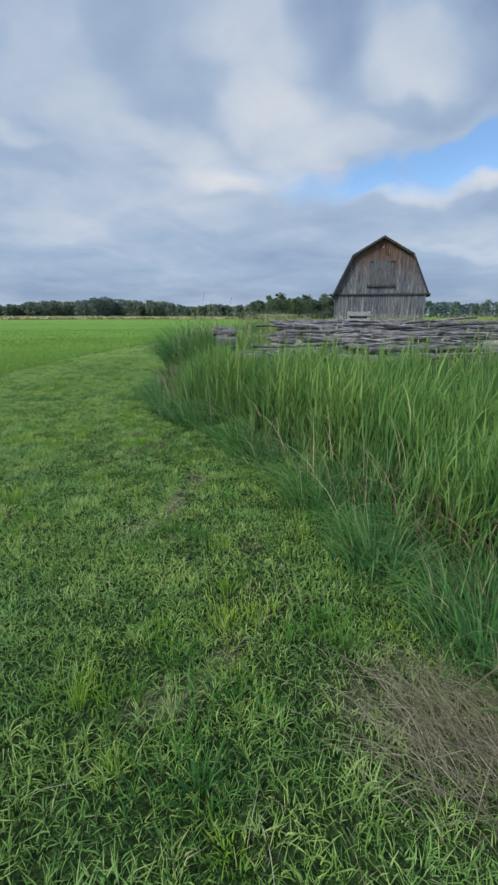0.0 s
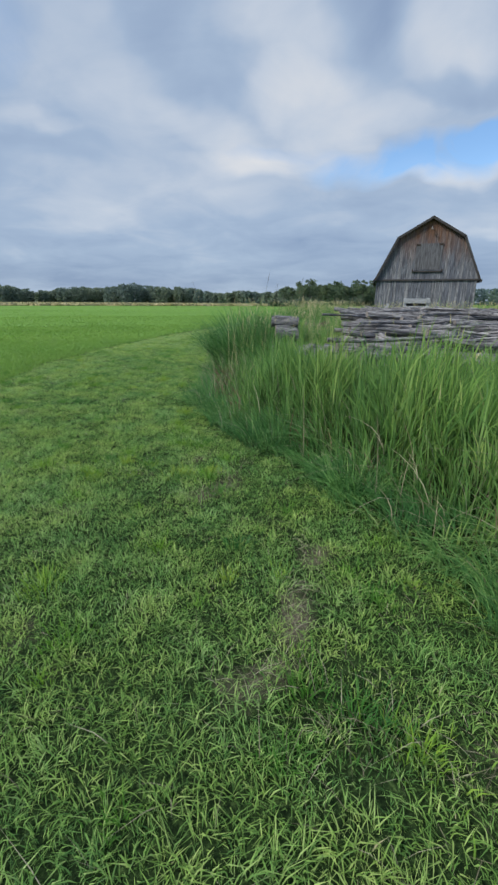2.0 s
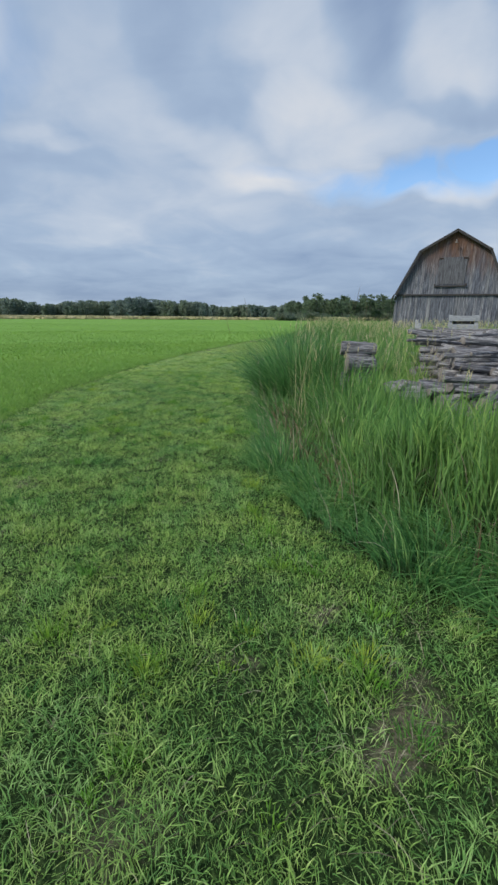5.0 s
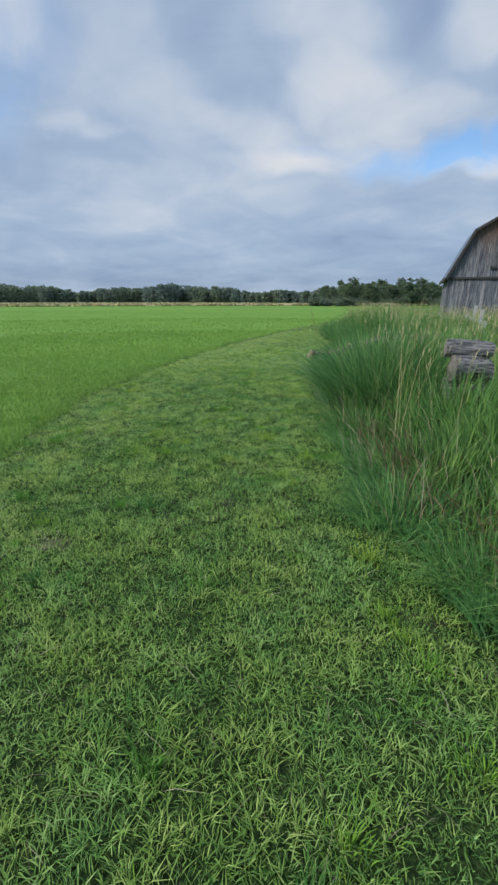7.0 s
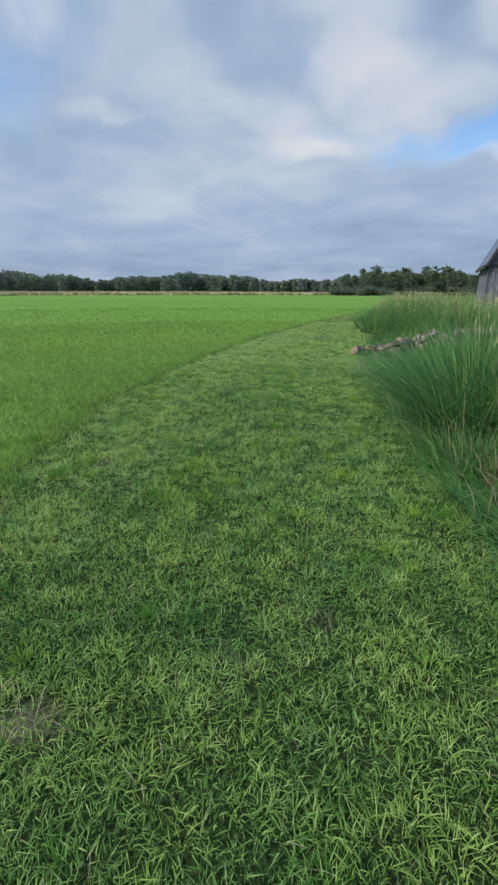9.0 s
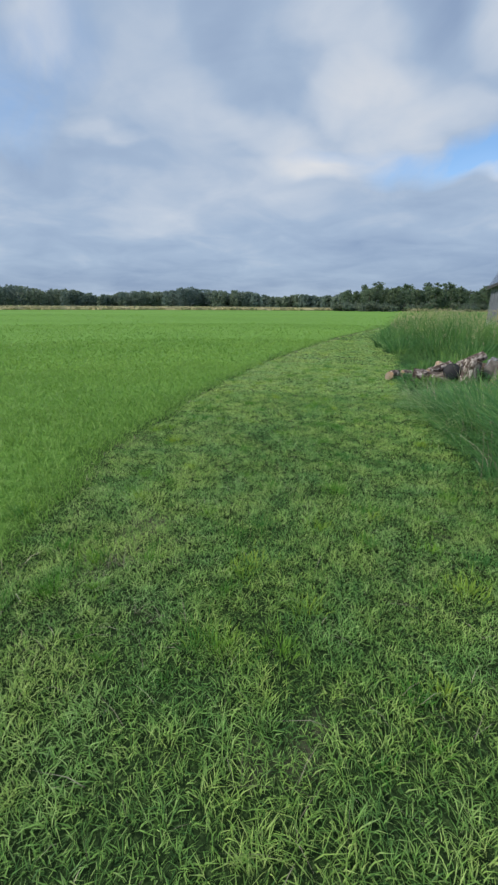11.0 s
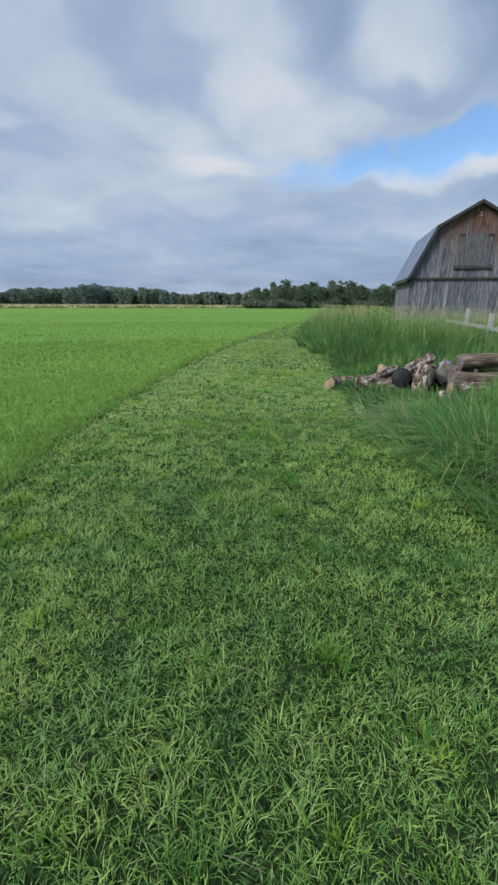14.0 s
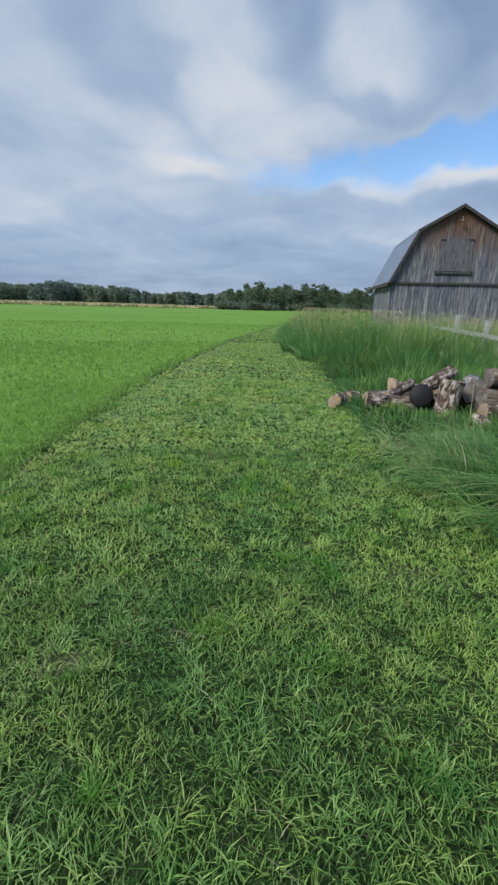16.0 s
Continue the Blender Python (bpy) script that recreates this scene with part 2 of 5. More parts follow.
k = Mat("soil", rough=0.95, spec=0.1)
o = k.mapped()
thatch = k.ramp(k.noise(k.mapped((1, 1, 1)), 60, 7, 0.75), (0.34, (0.04, 0.038, 0.027)), (0.52, (0.13, 0.12, 0.085)), (0.7, (0.30, 0.275, 0.2)))
# turf base, darkened to paint in the shade between the blades
shaded_sward = k.ramp(k.noise(o, 48, 7, 0.75), (0.42, (0.008, 0.017, 0.006)), (0.55, (0.026, 0.052, 0.016)), (0.7, (0.095, 0.15, 0.048)))
dead = k.n.new("ShaderNodeAttribute")
dead.attribute_name = "worn"
ground_near = k.mix(k.math("MAXIMUM", k.ramp(k.noise(o, 0.9, 4, 0.6), (0.6, (0, 0, 0)), (0.78, (1, 1, 1))), k.ramp(k.math("MULTIPLY", dead.outputs["Fac"], k.math("MULTIPLY", k.noise(o, 9, 4, 0.6), 2.0)), (0.25, (0, 0, 0)), (0.8, (1, 1, 1)))), shaded_sward, thatch)
wide = k.noise(k.mapped((0.25, 1.0, 1)), 0.05, 4, 0.55)
field_col = k.ramp(wide, (0.3, (0.125, 0.255, 0.05)), (0.55, (0.155, 0.30, 0.06)), (0.75, (0.185, 0.325, 0.075)))
field_col = k.mix(k.ramp(k.noise(k.mapped((0.4, 2.0, 1)), 0.5, 3), (0.35, (0, 0, 0)), (0.7, (0.5, 0.5, 0.5))), field_col, (0.8, 0.85, 0.8), "MULTIPLY")
sp = k.n.new("ShaderNodeSeparateXYZ")
k.l.new(k.c.outputs["Object"], sp.inputs[0])
far_share = k.math("MINIMUM", k.math("MAXIMUM", k.math("MULTIPLY", k.math("SUBTRACT", sp.outputs[1], 22.0), 0.03), 0.0), 1.0)
sown = k.n.new("ShaderNodeAttribute")
sown.attribute_name = "field"
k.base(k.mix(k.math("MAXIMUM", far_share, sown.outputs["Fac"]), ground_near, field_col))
k.bump(k.noise(o, 40, 5, 0.7), 0.6, 0.02)
SOIL = k.m

k = Mat("weathered_boards", rough=0.85, spec=0.2)
info = k.n.new("ShaderNodeObjectInfo")
grain = k.noise(k.mapped((11, 11, 0.7)), 1.4, 7, 0.72, 0.5)
grey = k.ramp(grain, (0.32, (0.03, 0.033, 0.042)), (0.5, (0.155, 0.166, 0.195)), (0.66, (0.37, 0.385, 0.42)))
each = k.ramp(info.outputs["Random"], (0.0, (0.68, 0.7, 0.76)), (0.5, (0.94, 0.95, 0.98)), (1.0, (1.22, 1.18, 1.12)))
grey = k.mix(1.0, grey, each, "MULTIPLY")
brown = k.ramp(grain, (0.25, (0.048, 0.027, 0.02)), (0.55, (0.165, 0.092, 0.063)), (0.8, (0.29, 0.195, 0.145)))
geo = k.n.new("ShaderNodeNewGeometry")
gp = k.n.new("ShaderNodeSeparateXYZ")
k.l.new(geo.outputs["Position"], gp.inputs[0])
ragged = k.noise(k.mapped((3, 3, 0.6)), 1.0, 4, 0.7)
highness = k.math("ADD", k.math("MULTIPLY", k.math("SUBTRACT", gp.outputs[2], 4.3), 0.36), k.math("MULTIPLY", k.math("SUBTRACT", ragged, 0.5), 1.6))
k.base(k.mix(k.ramp(highness, (0.05, (0, 0, 0)), (0.95, (1, 1, 1))), grey, brown))
k.bump(grain, 0.5, 0.01)
BOARD = k.m


def plain(name, dark, light, scale, rough=0.8, metal=0.0, stretch=(1, 1, 1), bump=0.3):
    q = Mat(name, rough=rough, metal=metal)
    f = q.noise(q.mapped(stretch), scale, 5, 0.6, 0.3)
    q.base(q.ramp(f, (0.28, dark), (0.72, light)))
    q.bump(f, bump, 0.01)
    return q.m


LOFT = plain("loft_door_boards", (0.024, 0.026, 0.034), (0.22, 0.225, 0.25), 2.6, stretch=(11, 11, 0.7))
DARKWOOD = plain("dark_trim_wood", (0.03, 0.029, 0.031), (0.085, 0.08, 0.08), 6, stretch=(1, 6, 6))
TIN = plain("galvanised_roof", (0.24, 0.29, 0.39), (0.37, 0.43, 0.54), 1.5, rough=0.42, metal=0.7)
STONE = plain("pale_foundation", (0.30, 0.31, 0.33), (0.52, 0.53, 0.55), 5, rough=0.9)
WHITE = plain("flaking_white_paint", (0.23, 0.245, 0.27), (0.48, 0.5, 0.54), 9, rough=0.7, stretch=(1, 1, 4))
IRON = plain("rusty_iron", (0.03, 0.026, 0.024), (0.09, 0.06, 0.045), 12, rough=0.7, metal=0.3)
BLACK = plain("black_plastic", (0.006, 0.007, 0.010), (0.014, 0.016, 0.021), 8, rough=0.6)
TRUNK = plain("tree_bark", (0.06, 0.055, 0.048), (0.19, 0.18, 0.16), 3, rough=0.9, stretch=(1, 1, 0.3))


def log_material(name, dark, mid, light, scale, stretch):
    q = Mat(name, rough=0.88, spec=0.2)
    oi = q.n.new("ShaderNodeObjectInfo")
    f = q.noise(q.mapped(stretch), scale, 6, 0.68, 0.6)
    col = q.ramp(f, (0.3, dark), (0.48, mid), (0.64, light))
    col = q.mix(1.0, col, q.ramp(oi.outputs["Random"], (0, (0.7, 0.7, 0.72)), (1, (1.2, 1.17, 1.12))), "MULTIPLY")
    q.base(col)
    q.bump(f, 0.9, 0.03)
    return q.m


GREYLOG = log_material("silvered_log", (0.012, 0.012, 0.014), (0.165, 0.168, 0.184), (0.44, 0.445, 0.47), 4.4, (1.0, 9, 9))
BARK = log_material("brown_bark", (0.028, 0.02, 0.016), (0.105, 0.082, 0.068), (0.25, 0.215, 0.19), 2.2, (1.2, 7, 7))
BIRCH = log_material("peeling_bark", (0.03, 0.02, 0.017), (0.11, 0.08, 0.068), (0.68, 0.63, 0.58), 4.2, (1.6, 3.4, 3.4))
k = Mat("cut_wood", rough=0.8, spec=0.2)
rings = k.n.new("ShaderNodeTexWave")
rings.wave_type, rings.rings_direction = "RINGS", "X"
rings.inputs["Scale"].default_value, rings.inputs["Distortion"].default_value = 14, 3
k.l.new(k.c.outputs["Object"], rings.inputs["Vector"])
oi = k.n.new("ShaderNodeObjectInfo")
col = k.ramp(rings.outputs["Fac"], (0.0, (0.24, 0.155, 0.095)), (1.0, (0.40, 0.28, 0.175)))
k.base(k.mix(k.ramp(k.noise(k.mapped(), 6, 4), (0.35, (0, 0, 0)), (0.7, (1, 1, 1))), col, (0.33, 0.28, 0.23)))
CUT = k.m
GREYCUT = plain("old_cut_end", (0.07, 0.065, 0.06), (0.27, 0.25, 0.235), 9, rough=0.9)

# ---- building helpers ----


def mesh_object(name, bm, material, smooth=False):
    me = bpy.data.meshes.new(name)
    bm.normal_update()
    bm.to_mesh(me)
    bm.free()
    if smooth:
        me.polygons.foreach_set("use_smooth", [True] * len(me.polygons))
    mats = material if isinstance(material, (list, tuple)) else [material]
    for m in mats:
        me.materials.append(m)
    return new(name, me)


def part(name, bm, material, parent, label="", smooth=False):
    ob = mesh_object(name, bm, material, smooth)
    ob.parent = parent
    if label:
        ob["label"] = label
    return ob


def box_bm(x0, x1, y0, y1, z0, z1, bevel=0.0, bm=None):
    bm = bm or bmesh.new()
    vs = [bm.verts.new((x, y, z)) for x in (x0, x1) for y in (y0, y1) for z in (z0, z1)]
    faces = [bm.faces.new([vs[i] for i in f]) for f in ((0, 1, 3, 2), (4, 6, 7, 5), (0, 4, 5, 1), (2, 3, 7, 6), (0, 2, 6, 4), (1, 5, 7, 3))]
    if bevel:
        edges = {e_ for f in faces for e_ in f.edges}
        bmesh.ops.bevel(bm, geom=list(edges), offset=bevel, segments=1, affect="EDGES")
    return bm


def prism_bm(outline, y0, y1):
    """A solid from an outline in x and z, between two depths."""
    bm = bmesh.new()
    a = [bm.verts.new((x, y0, z)) for x, z in outline]
    b = [bm.verts.new((x, y1, z)) for x, z in outline]
    bm.faces.new(a)
    bm.faces.new(list(reversed(b)))
    n = len(a)
    for i in range(n):
        j = (i + 1) % n
        bm.faces.new((a[j], a[i], b[i], b[j]))
    bmesh.ops.recalc_face_normals(bm, faces=bm.faces)
    return bm


def tube_bm(points, radii, sides=8, bm=None, caps=True):
    """A tapering limb along points."""
    bm = bm or bmesh.new()
    rings_ = []
    for i, (p, r) in enumerate(zip(points, radii)):
        p = Vector(p)
        d = (Vector(points[min(i + 1, len(points) - 1)]) - Vector(points[max(i - 1, 0)])).normalized()
        q = d.to_track_quat("Z", "Y")
        rings_.append([bm.verts.new(p + q @ Vector((r * math.cos(a), r * math.sin(a), 0))) for a in (2 * math.pi * s / sides for s in range(sides))])
    for r0, r1 in zip(rings_, rings_[1:]):
        for s in range(sides):
            t = (s + 1) % sides
            bm.faces.new((r0[s], r0[t], r1[t], r1[s]))
    if caps:
        bm.faces.new(list(reversed(rings_[0])))
        bm.faces.new(rings_[-1])
    return bm


# ---- the lie of the land ----
EDGE_Y = (-6, 0, 1.3, 2.2, 2.9, 3.6, 4.4, 5.5, 6.2, 7.3, 9.2, 11, 13.5, 16, 18.5, 21.6, 26, 34, 55, 80, 110)
EDGE_X = (2.2, 1.55, 1.4, 1.05, 0.9, 0.5, 0.1, -0.7, -1.2, -1.56, -1.78, -1.9, -2.08, -2.15, -1.75, -1.4, -1.6, -0.8, 3.5, 9, 16)
MOWN_Y = (-6, 8, 11, 15, 20, 30, 48, 70, 110)
MOWN_X = (-4.7, -5.2, -5.9, -5.8, -5.3, -3.3, 2.0, 8.0, 16)
WAY = np.array([(eye[0], eye[1]) for t, eye, target, roll in PATH])
rng = np.random.default_rng(7)


def wave(x, y, s, seed=0.0):
    """A cheap smooth noise, about -1 to 1."""
    return (np.sin(x * s + seed * 1.7 + 1.3 * np.sin(y * s * 0.8 + seed)) + np.sin(y * s * 1.3 + seed * 2.3 + 1.1 * np.sin(x * s * 1.7 + seed * 0.6)) + np.sin((x + y) * s * 2.1 + seed * 3.1)) / 3.0


def lie(x, y):
    near = np.exp(-((x + 1) ** 2 + (y - 9) ** 2) / 900.0)
    return near * (0.02 * wave(x, y, 1.1, 1.0) + 0.008 * wave(x, y, 6.0, 2.0))


def from_edge(x, y):
    """Metres inside the rough grass, beyond the ragged edge of the mown strip."""
    return x - np.interp(y, EDGE_Y, EDGE_X) + 0.1 * wave(x, y, 3.1, 4.0) + 0.06 * wave(x, y, 9.0, 5.0)


def from_mown(x, y):
    """Metres left of the mown strip, in the field."""
    return np.interp(y, MOWN_Y, MOWN_X) - x + 0.1 * wave(x, y, 2.3, 6.0)


def away(x, y):
    best = np.full(x.shape, 1e9)
    for px, py in WAY:
        best = np.minimum(best, (x - px) ** 2 + (y - py) ** 2)
    return np.sqrt(best)


def scatter(density, x0, x1, y0, y1, near, far):
    """Places at a density per square metre, at least near and less than far metres from the line walked, and in view of it."""
    n = int(density * (x1 - x0) * (y1 - y0))
    x, y = rng.uniform(x0, x1, n), rng.uniform(y0, y1, n)
    keep = (np.abs(x + 1.5) < 6.5 + 0.95 * np.maximum(y - 1, 0)) & (y > 0.2)
    x, y = x[keep], y[keep]
    d = away(x, y)
    keep = (d >= near) & (d < far)
    return x[keep], y[keep]


def blades(name, x, y, height, width, lean, segs, material, label, lean_dir=None, tint=None, z=None, category="grass"):
    """Grass as one mesh: a curved, tapering blade at each place."""
    n = len(x)
    yaw = rng.uniform(0, 2 * np.pi, n)
    ld = rng.uniform(0, 2 * np.pi, n) if lean_dir is None else lean_dir
    tint = rng.uniform(0, 1, n) if tint is None else tint
    z0 = lie(x, y) - 0.01 if z is None else z
    per = 2 * segs + 1 if segs > 1 else 4
    co = np.empty((n, per, 3), np.float32)
    vv = np.empty(per, np.float32)
    if segs == 1:
        # a single pointed leaf, widest halfway up
        for q, s, sg in ((0, 0.0, 0), (1, 0.5, 1), (2, 1.0, 0), (3, 0.5, -1)):
            reach = lean * height * s ** 1.8
            co[:, q, 0] = x + reach * np.cos(ld) + 0.45 * sg * width * np.cos(yaw)
            co[:, q, 1] = y + reach * np.sin(ld) + 0.45 * sg * width * np.sin(yaw)
            co[:, q, 2] = z0 + height * (s - np.minimum(0.42 * lean, 0.75) * s ** 2.4)
            vv[q] = s
    for i in range(segs + 1 if segs > 1 else 0):
        s = i / segs
        reach = lean * height * s ** 1.8
        cx, cy = x + reach * np.cos(ld), y + reach * np.sin(ld)
        cz = z0 + height * (s - np.minimum(0.42 * lean, 0.75) * s ** 2.4)
        if i == segs:
            co[:, 2 * i, 0], co[:, 2 * i, 1], co[:, 2 * i, 2] = cx, cy, cz
            vv[2 * i] = 1
        else:
            w = 0.5 * width * (1 - s) ** 0.55 * (0.75 + 0.25 * min(1.0, s * 4))
            for side in (0, 1):
                q = 2 * i + side
                sg = 1 - 2 * side
                co[:, q, 0], co[:, q, 1], co[:, q, 2] = cx + sg * w * np.cos(yaw), cy + sg * w * np.sin(yaw), cz
                vv[q] = s
    pattern, starts = ([0, 1, 2, 3], [0]) if segs == 1 else ([], [])
    for i in range(segs - 1):
        starts.append(len(pattern))
        pattern += [2 * i, 2 * i + 1, 2 * i + 3, 2 * i + 2]
    if segs > 1:
        starts.append(len(pattern))
        pattern += [2 * segs - 2, 2 * segs - 1, 2 * segs]
    pattern, starts = np.array(pattern), np.array(starts)
    loops = (np.arange(n)[:, None] * per + pattern[None]).astype(np.int32).ravel()
    begin = (np.arange(n)[:, None] * len(pattern) + starts[None]).astype(np.int32).ravel()
    me = bpy.data.meshes.new(name)
    me.vertices.add(n * per)
    me.vertices.foreach_set("co", co.ravel())
    me.loops.add(len(loops))
    me.loops.foreach_set("vertex_index", loops)
    me.polygons.add(len(begin))
    me.polygons.foreach_set("loop_start", begin)
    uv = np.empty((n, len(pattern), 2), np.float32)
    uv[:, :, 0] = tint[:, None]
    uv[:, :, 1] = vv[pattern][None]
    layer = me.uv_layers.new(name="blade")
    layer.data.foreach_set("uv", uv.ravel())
    me.update(calc_edges=True)
    me.materials.append(material)
    return tagged(new(name, me), label, category, kind="stuff")


WORN = ((1.25, 1.15, 0.15, 0.1), (0.88, 1.36, 0.12, 0.07), (0.06, 1.32, 0.12, 0.07), (0.31, 1.56, 0.09, 0.08), (0.4, 2.39, 0.1, 0.1), (1.06, 2.16, 0.1, 0.1), (-0.08, 3.6, 0.09, 0.12), (-0.17, 3.2, 0.06, 0.18),
        (-0.2, 2.94, 0.06, 0.14), (-0.42, 2.68, 0.13, 0.09), (-0.03, 2.54, 0.12, 0.07), (-0.72, 4.62, 0.18, 0.12), (-0.86, 4.36, 0.16, 0.1), (-1.04, 5.07, 0.1, 0.08), (-0.66, 5.03, 0.09, 0.1), (-1.49, 4.7, 0.1, 0.07),
        (-2.67, 7.35, 0.1, 0.06), (-3.74, 6.66, 0.14, 0.08), (-4.77, 9.0, 0.13, 0.09), (-4.38, 8.6, 0.1, 0.07), (-4.17, 12.1, 0.09, 0.06), (-4.7, 11.97, 0.1, 0.06))


def worn(x, y):
    """Patches where the turf has died off to straw."""
    return np.clip(sum(np.exp(-((x - a) / r0) ** 2 - ((y - b_) / r1) ** 2) for a, b_, r0, r1 in WORN), 0, 1)


def gathered(rows):
    return [np.concatenate([r[i] for r in rows]) for i in range(len(rows[0]))]


# ---- ground ----
def axis(a, b, n, reach):
    inner = list(np.linspace(a, b, n))
    out, step, p = [], (b - a) / n, b
    while p < reach:
        step *= 1.45
        p += step
        out.append(p)
    low, step, p = [], (b - a) / n, a
    while p > -reach:
        step *= 1.45
        p -= step
        low.append(p)
    return np.array(list(reversed(low)) + inner + out)


gx, gy = axis(-13, 9, 130, 3500), axis(-4, 30, 180, 3500)
mx_, my_ = np.meshgrid(gx, gy)
gz = lie(mx_, my_)
cols, rows_ = len(gx), len(gy)
gverts = np.stack([mx_, my_, gz], -1).reshape(-1, 3)
gi = np.arange(cols * rows_).reshape(rows_, cols)
gfaces = np.stack([gi[:-1, :-1], gi[:-1, 1:], gi[1:, 1:], gi[1:, :-1]], -1).reshape(-1, 4)
me = bpy.data.meshes.new("ground")
me.from_pydata(gverts.tolist(), [], gfaces.tolist())
me.polygons.foreach_set("use_smooth", [True] * len(me.polygons))
me.attributes.new("worn", "FLOAT", "POINT").data.foreach_set("value", worn(mx_, my_).astype(np.float32).ravel())
me.attributes.new("field", "FLOAT", "POINT").data.foreach_set("value", np.clip(from_mown(mx_, my_) / 0.5, 0, 1).astype(np.float32).ravel())
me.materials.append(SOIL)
tagged(new("ground", me), "flat green farmland with thin turf and bare earth", "ground", kind="structure")

# ---- barn ----
BARN = pose(11.09, 38.55, 0, 0, 0, -12.2)
HALF, WALL, KNEE_X, EAVE_Z, KNEE_Z, TOP_Z, DEEP = 4.01, 3.74, 2.5, 3.2, 6.37, 7.8, 8.5
FACE = 0.3


def roof_z(x, drop=0.0):
    x = abs(x)
    if x < KNEE_X:
        return TOP_Z - (TOP_Z - KNEE_Z) * x / KNEE_X - drop
    return KNEE_Z - (KNEE_Z - EAVE_Z) * (x - KNEE_X) / (HALF - KNEE_X) - drop


def build_barn():
    barn = tagged(new("barn"), "old grey weathered wooden barn with gambrel roof", "barn")
    barn.matrix_world = BARN
    r = random.Random(3)
    front_wall = part("front_wall", prism_bm([(-WALL, 0.35), (WALL, 0.35), (WALL, 3.4), (KNEE_X - 0.1, 6.1), (0, 7.5), (-KNEE_X + 0.1, 6.1), (-WALL, 3.4)], FACE + 0.05, FACE + 0.17), DARKWOOD, barn)
    part("back_wall", prism_bm([(-WALL, 0.35), (WALL, 0.35), (WALL, 3.4), (KNEE_X - 0.1, 6.1), (0, 7.5), (-KNEE_X + 0.1, 6.1), (-WALL, 3.4)], DEEP - 0.42, DEEP - 0.3), BOARD, barn)
    side_l = part("side_wall", box_bm(-WALL, -WALL + 0.12, FACE + 0.17, DEEP - 0.42, 0.35, 3.5), DARKWOOD, barn)
    part("side_wall", box_bm(WALL - 0.12, WALL, FACE + 0.17, DEEP - 0.42, 0.35, 3.5), BOARD, barn)
    part("foundation", box_bm(-WALL - 0.05, WALL + 0.05, FACE - 0.04, DEEP - 0.25, 0.0, 0.5, 0.03), STONE, barn, "pale concrete foundation")
    # upright boards, lower storey
    x = -WALL - 0.02
    while x < WALL - 0.05:
        w = min(r.uniform(0.17, 0.27), WALL + 0.02 - x)
        y = FACE + r.uniform(0.0, 0.018)
        part("board", box_bm(x, x + w - r.uniform(0.008, 0.02), y, FACE + 0.048, 0.42 + r.uniform(-0.05, 0.06), EAVE_Z - 0.1), BOARD, front_wall)
        x += w
    # upright boards, gable, standing a little proud of the lower ones
    x = -HALF + 0.2
    while x < HALF - 0.22:
        w = min(r.uniform(0.17, 0.26), HALF - 0.2 - x)
        x1 = x + w - r.uniform(0.008, 0.018)
        y = FACE - 0.05 + r.uniform(0.0, 0.018)
        za, zb = roof_z(x, 0.14), roof_z(x1, 0.14)
        lo = EAVE_Z + 0.02
        if za > lo + 0.05 and zb > lo + 0.05:
            part("board", prism_bm([(x, lo), (x1, lo), (x1, zb), (x, za)], y, FACE + 0.0), BOARD, front_wall)
        x += w
    # boards of the side that shows
    y = FACE + 0.18
    while y < DEEP - 0.5:
        w = r.uniform(0.18, 0.27)
        part("board", box_bm(-WALL - 0.03 - r.uniform(0, 0.015), -WALL - 0.003, y, y + w - 0.015, 0.42, 3.35), BOARD, side_l)
        y += w
    # trim
    part("belt_board", box_bm(-HALF + 0.12, HALF - 0.12, FACE - 0.1, FACE - 0.03, EAVE_Z - 0.1, EAVE_Z + 0.03, 0.008), DARKWOOD, barn, "dark horizontal belt board")
    # roof in four slopes, with thickness
    for sgn in (-1, 1):
        for (xa, za), (xb, zb), nm in (((0, TOP_Z), (KNEE_X + 0.03, KNEE_Z - 0.02), "upper_roof"), ((KNEE_X, KNEE_Z), (HALF, EAVE_Z), "lower_roof")):
            d = Vector((xb - xa, zb - za)).normalized()
            nx, nz = -d.y * 0.07, d.x * 0.07
            outl = [(sgn * xa, za), (sgn * xb, zb), (sgn * (xb - nx), zb - nz), (sgn * (xa - nx), za - nz)]
            slope = part(nm, prism_bm(outl, 0.0, DEEP), TIN, barn, "pale galvanised metal roof slope")
            # standing ribs
            for q in range(15):
                yy = 0.25 + q * (DEEP - 0.5) / 14
                rib = [(sgn * (xa + nx * 0.4), za + nz * 0.4), (sgn * (xb + nx * 0.4), zb + nz * 0.4), (sgn * xb, zb), (sgn * xa, za)]
                part("rib", prism_bm(rib, yy, yy + 0.03), TIN, slope)
            rake = [(sgn * xa, za + 0.0), (sgn * xb, zb), (sgn * (xb - nx * 2.4), zb - nz * 2.4), (sgn * (xa - nx * 2.4), za - nz * 2.4)]
            part("rake_board", prism_bm(rake, -0.045, -0.003), DARKWOOD, barn, "dark weathered rake board")
        part("eave_board", box_bm(sgn * (HALF + 0.06) - 0.045, sgn * (HALF + 0.06) + 0.045, -0.04, DEEP, EAVE_Z - 0.24, EAVE_Z - 0.01), DARKWOOD, barn)
        part("soffit", box_bm(min(sgn * WALL, sgn * (HALF - 0.09)), max(sgn * WALL, sgn * (HALF - 0.09)), 0.02, DEEP - 0.02, EAVE_Z - 0.12, EAVE_Z - 0.08), DARKWOOD, barn)
    # loft door with its sill, rail and hinges
    door = part("loft_door", box_bm(-0.96, 0.96, FACE - 0.062, FACE - 0.052, 3.95, 5.85), DARKWOOD, barn, "grey plank loft door")
